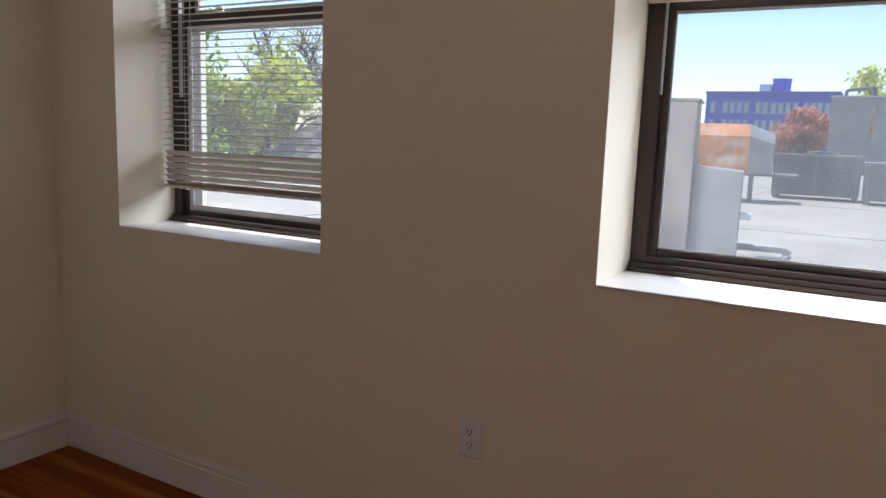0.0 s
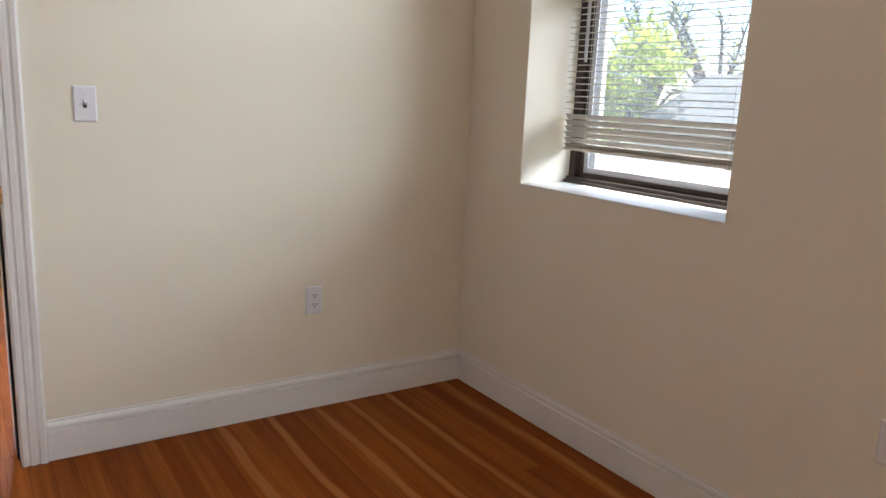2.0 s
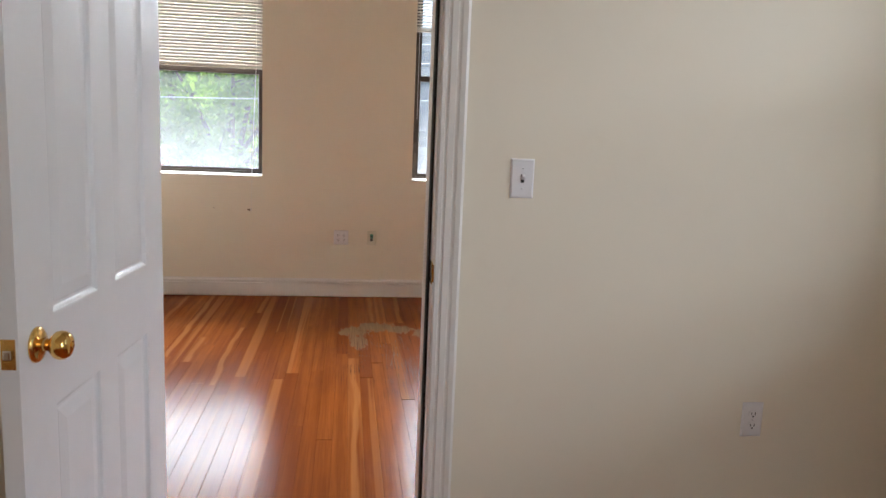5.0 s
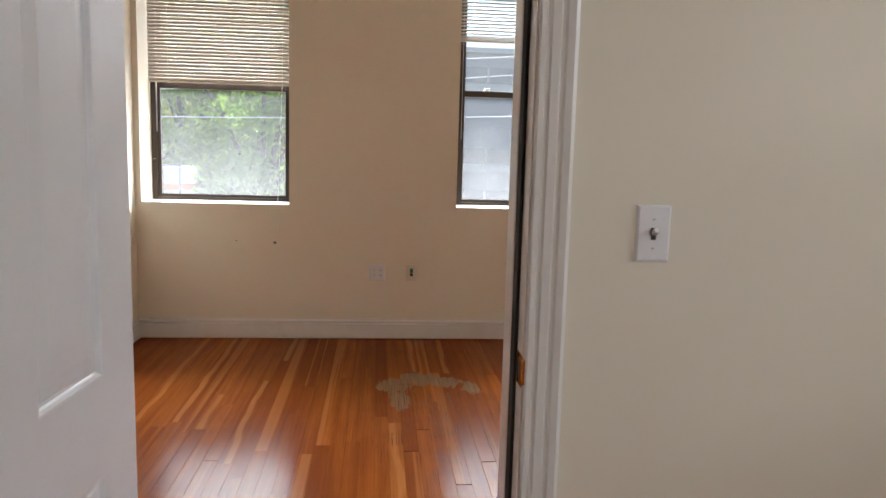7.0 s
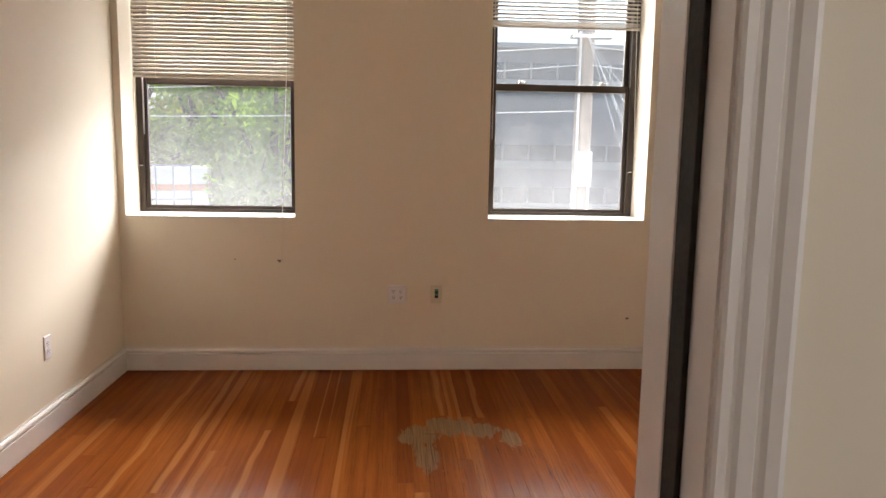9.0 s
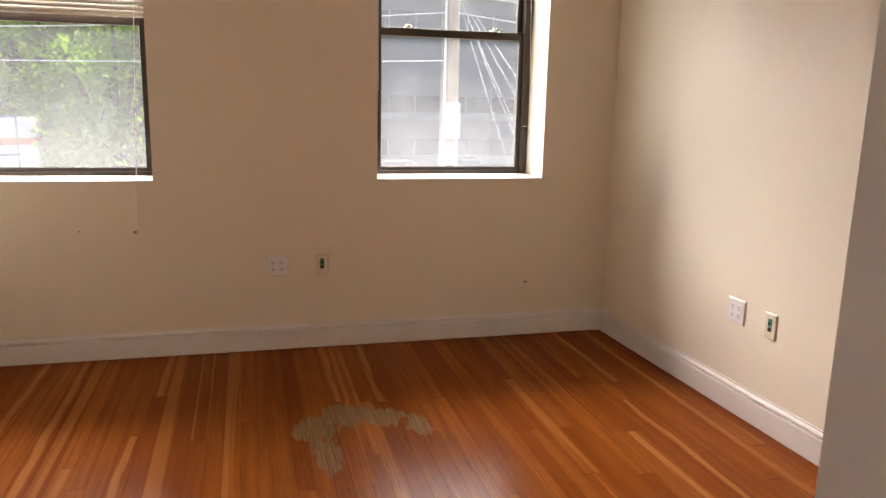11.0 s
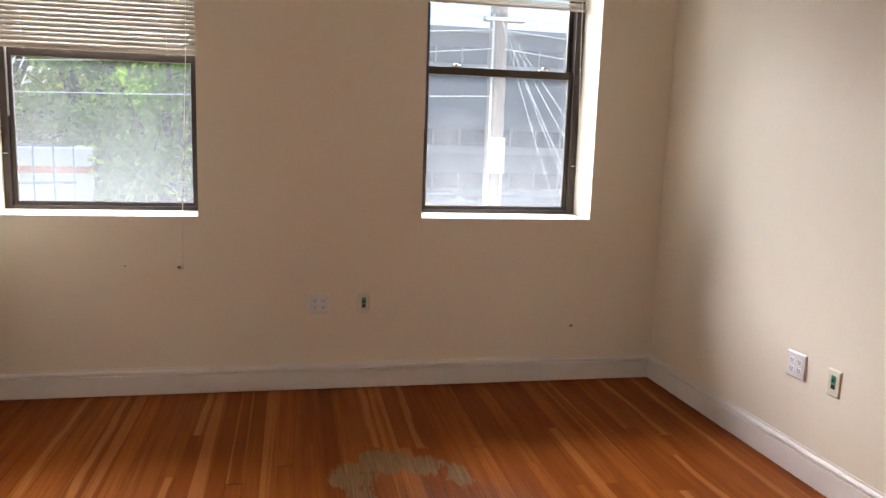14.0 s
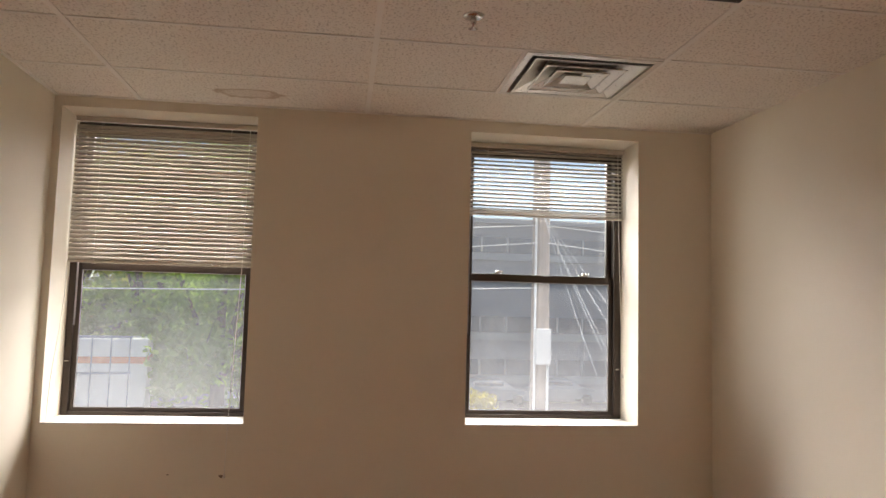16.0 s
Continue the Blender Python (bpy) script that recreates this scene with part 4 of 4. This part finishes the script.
# blue block far behind
d = thing("blue_building", pose(*facing(97.0, 150), 0), "bright blue four-storey building with pale windows", "building")
part("wall", one_box(-11.2, 11.2, 0, 14, GZ, 11.0), M_BLUE, d)
part("parapet", one_box(-11.4, 11.4, -0.2, 14.2, 11.0, 11.4), M_BLUE, d)
part("water_tank", lathe(bmesh.new(), [(1.6, 11.4), (1.6, 13.6), (1.75, 13.7), (1.75, 14.0)], Matrix.Translation((1.2, 5, 0)), 18), M_BLUE, d)
part("skylight", one_box(-2.4, -0.4, 3, 6, 11.4, 12.9), M_WHITE, d)
for z in (1.2, 4.2, 7.4):
    for gx, n in ((-9.9, 1), (-7.6, 4), (-1.9, 2), (0.7, 4), (6.0, 2), (8.3, 2)):
        for i in range(n):
            wx = gx + i * 1.22
            wdw = part("window", one_box(wx - 0.48, wx + 0.48, -0.05, 0.06, z, z + 2.0), M_WINB, d)
            part("mullion", one_box(wx - 0.05, wx + 0.05, -0.10, -0.05, z, z + 2.0), M_WHITE, wdw)


def leaf_cloud(bm, rnd, blobs, count, size):
    """Single leaves scattered through overlapping lobes, thick at their skins."""
    for _ in range(count):
        c, r = rnd.choice(blobs)
        v = Vector((rnd.gauss(0, 1), rnd.gauss(0, 1), rnd.gauss(0, 1))).normalized() * r * (rnd.random() ** 0.45)
        p = Vector(c) + Vector((v.x, v.y, v.z * 0.8))
        q = Euler((rnd.uniform(-1.1, 1.1), rnd.uniform(-1.1, 1.1), rnd.uniform(0, 6.28))).to_matrix()
        s = size * rnd.uniform(0.6, 1.35)
        bm.faces.new([bm.verts.new(p + q @ Vector(k)) for k in ((-s, 0, 0), (0, -s * 0.45, s * 0.12), (s, 0, 0), (0, s * 0.45, s * 0.12))])


def tree(x, y, z, height, spread, leaves, size, material, label, seed, bare=0.0, low=0.42):
    rnd = random.Random(seed)
    t = thing("tree", pose(x, y, z), label, "tree")
    bm = bmesh.new()
    rod(bm, (0, 0, 0), (0.1, 0.1, height * 0.42), height * 0.032, height * 0.022, 10)
    blobs = []
    for i in range(13):
        a = 6.283 * i / 13 + rnd.uniform(-0.3, 0.3)
        base = Vector((0.1, 0.1, height * rnd.uniform(0.22, 0.42)))
        tip = Vector((math.cos(a) * spread * rnd.uniform(0.35, 0.95), math.sin(a) * spread * rnd.uniform(0.35, 0.95), height * rnd.uniform(low, 0.96)))
        mid = base.lerp(tip, 0.5) + Vector((0, 0, height * 0.05))
        rod(bm, base, mid, height * 0.013, height * 0.008, 6), rod(bm, mid, tip, height * 0.008, height * 0.002, 6)
        for _ in range(5 + int(bare * 22)):
            s = mid.lerp(tip, rnd.random())
            rod(bm, s, s + Vector((rnd.uniform(-1, 1), rnd.uniform(-1, 1), rnd.uniform(0.1, 1.2))) * spread * 0.28, height * 0.0028, height * 0.0008, 4)
        blobs.append((tip, spread * rnd.uniform(0.26, 0.46)))
        blobs.append((mid, spread * rnd.uniform(0.22, 0.38)))
    part("trunk", bm, M_BARK, t)
    if leaves:
        bm = bmesh.new()
        leaf_cloud(bm, rnd, blobs, leaves, size)
        part("crown", bm, material, t)
    return t


def beyond(az, dist):
    return facing(az, dist, (-3.0, 0.0))


tree(*facing(137.5, 34), GZ, 8.2, 3.4, 5200, 0.20, M_LEAFY, "leafy yellow-green tree behind the flat roof", 3)
tree(*facing(141.5, 30), GZ, 9.4, 3.2, 5200, 0.20, M_LEAF, "dense green tree behind the flat roof", 4)
tree(*facing(134.6, 42), GZ, 8.0, 3.6, 4200, 0.24, M_LEAFY, "rounded yellow-green tree beside a grey roof", 5)
tree(*facing(127.5, 52), GZ, 13.5, 5.0, 500, 0.16, M_LEAFY, "almost bare tree with fine twigs", 6, 1.0)
tree(*facing(132.0, 60), GZ, 14.0, 5.2, 400, 0.16, M_LEAFY, "almost bare tree with fine twigs", 16, 1.0)
tree(*facing(94.9, 120), GZ, 10.4, 5.5, 5000, 0.34, M_LEAFR, "red-bronze tree before the blue building", 7)
tree(*facing(89.6, 75), GZ, 12.0, 3.6, 3500, 0.26, M_LEAFY, "pale green tree behind the plant room", 8)

hx_, hy_ = facing(123.4, 40)
h = thing("house", pose(hx_, hy_, GZ, 0, 0, 28), "house with a broad grey shingle roof", "house")
part("wall", one_box(-7, 7, 0, 8, 0, 3.7), M_CLAP, h)
bm = bmesh.new()
a = [bm.verts.new(p) for p in ((-7.4, -0.5, 3.5), (7.4, -0.5, 3.5), (7.4, 4, 6.7), (-4.0, 4, 6.7), (7.4, 8.5, 3.5), (-7.4, 8.5, 3.5))]
for f in ((0, 1, 2, 3), (3, 2, 4, 5), (0, 3, 5), (1, 4, 2), (0, 5, 4, 1)):
    bm.faces.new([a[i] for i in f])
bmesh.ops.recalc_face_normals(bm, faces=bm.faces)
rf = part("roof", bm, M_SLATE, h)
part("chimney", one_box(1.2, 2.0, 3.6, 4.4, 6.4, 8.0), M_BRICKOUT, rf)
for wx in (-4, 0, 4):
    part("window", one_box(wx - 0.5, wx + 0.5, -0.04, 0.05, 1.0, 2.6), M_OFFGL, h)

# ---- outside, west: a street with a pole, wires, an office block, trees and vehicles ----
EYE2 = (-4.96, -0.41)
d = thing("office_building", pose(-50, 0, GZ), "large grey office block with bands of windows", "building")
part("wall", one_box(-18, 0, 2.5, 25, 0, 10.9), M_CONC, d)
part("roof", one_box(-18.3, 0.3, 2.2, 25.3, 10.9, 11.2), M_CONC2, d)
for z, n0 in ((1.6, 0), (4.2, 0), (9.1, 0)):
    part("spandrel", one_box(0.0, 0.15, 2.5, 25, z - 0.5, z - 0.05), M_CONC2, d)
    for i in range(13):
        y = 3.2 + i * 1.62
        wdw = part("window", one_box(0.0, 0.08, y, y + 1.46, z, z + 0.95), M_OFFGL, d)
        part("mullion", one_box(0.081, 0.14, y + 1.46, y + 1.58, z, z + 0.95), M_CONC2, wdw)

px, py = facing(164.9, 15.0, EYE2)
d = thing("utility_pole", pose(px, py, GZ), "weathered wooden utility pole carrying wires", "utility pole")
part("pole", rod(bmesh.new(), (0, 0, 0), (0, 0, 11.0), 0.205, 0.155, 16), M_POLE, d)
part("junction_box", one_box(0.13, 0.32, -0.15, 0.15, 4.25, 4.95, 0.02), M_CONC2, d, "grey metal box")
part("conduit", rod(bmesh.new(), (0.17, 0.12, 0.0), (0.17, 0.12, 4.25), 0.028, n=8), M_WIRE, d)
part("conduit", rod(bmesh.new(), (0.15, -0.14, 0.0), (0.15, -0.14, 7.3), 0.024, n=8), M_WIRE, d)
part("crossarm", one_box(0.10, 0.22, -1.1, 1.1, 9.6, 9.72, 0.01), M_POLE, d)
part("bracket", one_box(0.10, 0.34, -0.35, 0.45, 7.15, 7.22, 0.01), M_STEEL, d)
for ky in (-0.9, -0.3, 0.3, 0.9):
    part("insulator", lathe(bmesh.new(), [(0.03, 9.72), (0.06, 9.78), (0.035, 9.84), (0.05, 9.90), (0.02, 9.95)], Matrix.Translation((0.16, ky, 0)), 10), M_CONC2, d)


def cable(a, b, sag, r, label="thin grey cable strung from the pole"):
    a, b = Vector(a), Vector(b)
    pts = [a.lerp(b, i / 14) - Vector((0, 0, sag * 4 * (i / 14) * (1 - i / 14))) for i in range(15)]
    tagged(part("cable", tube(bmesh.new(), pts, r, 5), M_WIRE), label, "cable", "cables on the pole")


top = (px + 0.18, py, GZ + 7.2)
for i, sag in enumerate((0.45, 0.3, 0.6, 0.35, 0.2)):
    cable(top, (px + 1.6 + 0.5 * i, py + 2.5 + 0.55 * i, GZ + 0.04), sag, 0.0045, "pale stay cable running down from the pole to the ground")
for dz, sag in ((-0.10, 0.7), (0.15, 0.5), (-0.45, 0.9), (2.6, 0.8)):
    cable((px + 0.16, py - 0.1, GZ + 7.1 + dz), (px - 0.5, py - 32, GZ + 7.4 + dz), sag, 0.010)
    cable((px + 0.16, py + 0.1, GZ + 7.1 + dz), (px - 0.5, py + 32, GZ + 7.2 + dz), sag, 0.010)
cable((px + 0.1, py - 0.1, GZ + 5.75), (px - 2.0, py - 30, GZ + 5.9), 0.35, 0.010)

W_TREES = ((189.0, 27, 9.5, 4.0, 1), (186.5, 33, 12.5, 4.4, 2), (194.5, 31, 12.5, 4.2, 3), (199.5, 36, 13.0, 4.6, 4), (183.5, 40, 12.5, 4.2, 5), (191.0, 42, 14.0, 4.8, 6))
for az, dist, hgt, spr, sd_ in W_TREES:
    tree(*facing(az, dist, EYE2), GZ, hgt, spr, 9500, 0.17, M_LEAF if sd_ % 2 else M_LEAFY, "bright green street tree in full spring leaf", 20 + sd_, 0.0, 0.16)

# white box trailer with an orange stripe, and a wall beside it
x, y = facing(198.0, 26, EYE2)
d = thing("box_trailer", pose(x, y, GZ, 0, 0, 100), "white box trailer with an orange stripe", "trailer")
part("body", one_box(-3.4, 2.0, -1.2, 1.2, 0.9, 4.2, 0.05), M_WHITE, d)
part("stripe", one_box(-3.41, 2.01, -1.215, 1.215, 3.45, 3.65), M_ORANGE, d)
for lx in (-2.2, 1.0):
    for ly in (-1.0, 1.0):
        part("wheel", lathe(bmesh.new(), [(0.2, -0.12), (0.46, -0.12), (0.46, 0.12), (0.2, 0.12)], pose(lx, ly, 0.46, 90, 0, 0), 18), M_TYRE, d)
for lx in (-3.0, -0.7, 1.8):
    part("axle_frame", one_box(lx - 0.05, lx + 0.05, -1.1, 1.1, 0.7, 0.9), M_ACU, d)


x, y = facing(199.6, 23.5, EYE2)
d = thing("street_fence", pose(x, y, GZ + 0.03, 0, 0, 106), "tall blue-grey steel fence beside the white trailer", "fence")
M_FENCE = outdoor("blue_grey_fence_paint", (0.13, 0.17, 0.27), 0.5, vary=0.15)
for i in range(9):
    fx = -2.1 + 0.5 * i
    part("post", one_box(fx - 0.022, fx + 0.022, -0.022, 0.022, 0.0, 4.3, 0.004), M_FENCE, d)
for z in (0.4, 3.2, 4.22):
    part("rail", one_box(-2.15, 1.95, -0.045, -0.0225, z, z + 0.07, 0.004), M_FENCE, d)


def car(m, material, label):
    c = thing("parked_car", m, label, "car", "parked cars")
    prof = [(-2.2, 0.35), (-2.25, 0.75), (-1.7, 0.95), (-1.2, 1.42), (0.5, 1.45), (1.2, 0.98), (2.1, 0.82), (2.25, 0.55), (2.2, 0.35)]
    bm = bmesh.new()
    e = [[bm.verts.new((a, s * (0.88 if b < 1.1 else 0.68), b)) for a, b in prof] for s in (-1, 1)]
    k = len(prof)
    for i in range(k):
        bm.faces.new((e[0][i], e[0][(i + 1) % k], e[1][(i + 1) % k], e[1][i]))
    bm.faces.new(e[0]), bm.faces.new(e[1])
    bmesh.ops.recalc_face_normals(bm, faces=bm.faces)
    bmesh.ops.bevel(bm, geom=list(bm.edges), offset=0.05, segments=2, affect='EDGES')
    part("body", bm, material, c)
    for s in (-1, 1):
        part("side_window", one_box(-1.15, 0.55, s * 0.80 - 0.02, s * 0.80 + 0.02, 1.0, 1.33, 0.01), M_OFFGL, c)
        for wx in (-1.35, 1.40):
            part("wheel", lathe(bmesh.new(), [(0.16, -0.1), (0.32, -0.1), (0.33, 0), (0.32, 0.1), (0.16, 0.1)], pose(wx, s * 0.80, 0.33, 90, 0, 0), 18), M_TYRE, c)
    return c


one = car(pose(*facing(189.8, 38, EYE2), GZ + 0.03, 0, 0, 84), M_CAR, "silver car parked along the street")
copy_thing(one, pose(*facing(168.5, 44, EYE2), GZ + 0.03, 0, 0, 92))
copy_thing(one, pose(*facing(163.3, 46, EYE2), GZ + 0.03, 0, 0, 88))
rnd = random.Random(40)
bm = bmesh.new()
leaf_cloud(bm, rnd, [((0, 0, 0.7), 0.8), ((0.2, 0.9, 0.6), 0.7), ((-0.2, -0.8, 0.6), 0.7)], 1400, 0.10)
b = part("shrub", bm, foliage("yellow_shrub_leaves", (0.30, 0.26, 0.02), (0.42, 0.34, 0.03)))
b.location = (*facing(170.2, 40, EYE2), GZ)
tagged(b, "yellow flowering shrub beside the street", "shrub", kind="stuff")


# ---- strip floors ----
PITCH = 0.0685
plank_meshes = {}


def plank_mesh(length):
    key = round(length, 2)
    if key not in plank_meshes:
        bm = bmesh.new()
        w, c, d = PITCH - 0.0005, 0.0005, 0.018
        rings = [[bm.verts.new((x, y, z)) for x, y in ((i, i), (key - 0.001 - i, i), (key - 0.001 - i, w - i), (i, w - i))] for i, z in ((0, -d), (0, -c), (c, 0))]
        for a, b in zip(rings, rings[1:]):
            for i in range(4):
                bm.faces.new((a[i], a[(i + 1) % 4], b[(i + 1) % 4], b[i]))
        bm.faces.new(rings[2])
        me = bpy.data.meshes.new("plank")
        bm.to_mesh(me)
        bm.free()
        me.materials.append(M_FLOOR)
        plank_meshes[key] = me
    return plank_meshes[key]


def strip_floor(name, x0, x1, y0, y1, label, near, pale, seed):
    rnd = random.Random(seed)
    fl = tagged(part(name, one_box(x0, x1, y0, y1, -0.20, -0.016), M_SUB), label, "floor", kind="structure")
    rest = []
    rows = int((y1 - y0) / PITCH) + 1
    for r in range(rows):
        y = y1 - (r + 1) * PITCH
        cuts = [x0]
        marks = sorted(p for p in pale if y <= p[2] < y + PITCH)
        x = x0
        for m in marks:
            while m[0] - x > 2.6:
                x += rnd.uniform(0.9, 2.0)
                cuts.append(x)
            if m[0] - x > 0.05:
                cuts.append(m[0])
            cuts.append(m[1])
            x = m[1]
        while x1 - x > 2.3:
            x += rnd.uniform(0.7, 2.2)
            cuts.append(x)
        cuts.append(x1)
        for a, b in zip(cuts, cuts[1:]):
            if b - a < 0.02:
                continue
            sap = any(abs(a - m[0]) < 0.06 and abs(b - m[1]) < 0.06 for m in marks)
            if near(0.5 * (a + b), y):
                o = new("plank", plank_mesh(b - a))
                o.location = (a, y, rnd.uniform(-0.0004, 0.0003))
                o.parent = fl
                if sap:
                    o.color = (0.0, 1, 1, 1)
            else:
                rest.append((a, y, plank_mesh(b - a)))
    if rest:
        bm = bmesh.new()
        for a, y, me in rest:
            n = len(bm.verts)
            bm.from_mesh(me)
            bm.verts.ensure_lookup_table()
            for v in bm.verts[n:]:
                v.co.x += a
                v.co.y += y
        tagged(part("planks", bm, M_FLOOR, fl), kind="stuff")
    return fl


strip_floor("floor_2", XW, -5.29, YS2, YN2 + 0.11, "varnished red-brown fir strip floor with a worn patch", lambda x, y: True, PALE, 11)
strip_floor("floor_1", -5.29, XE, YS1, YN1, "varnished red-brown fir strip floor", lambda x, y: x < -2.2 and y > -0.95, PALE1, 12)
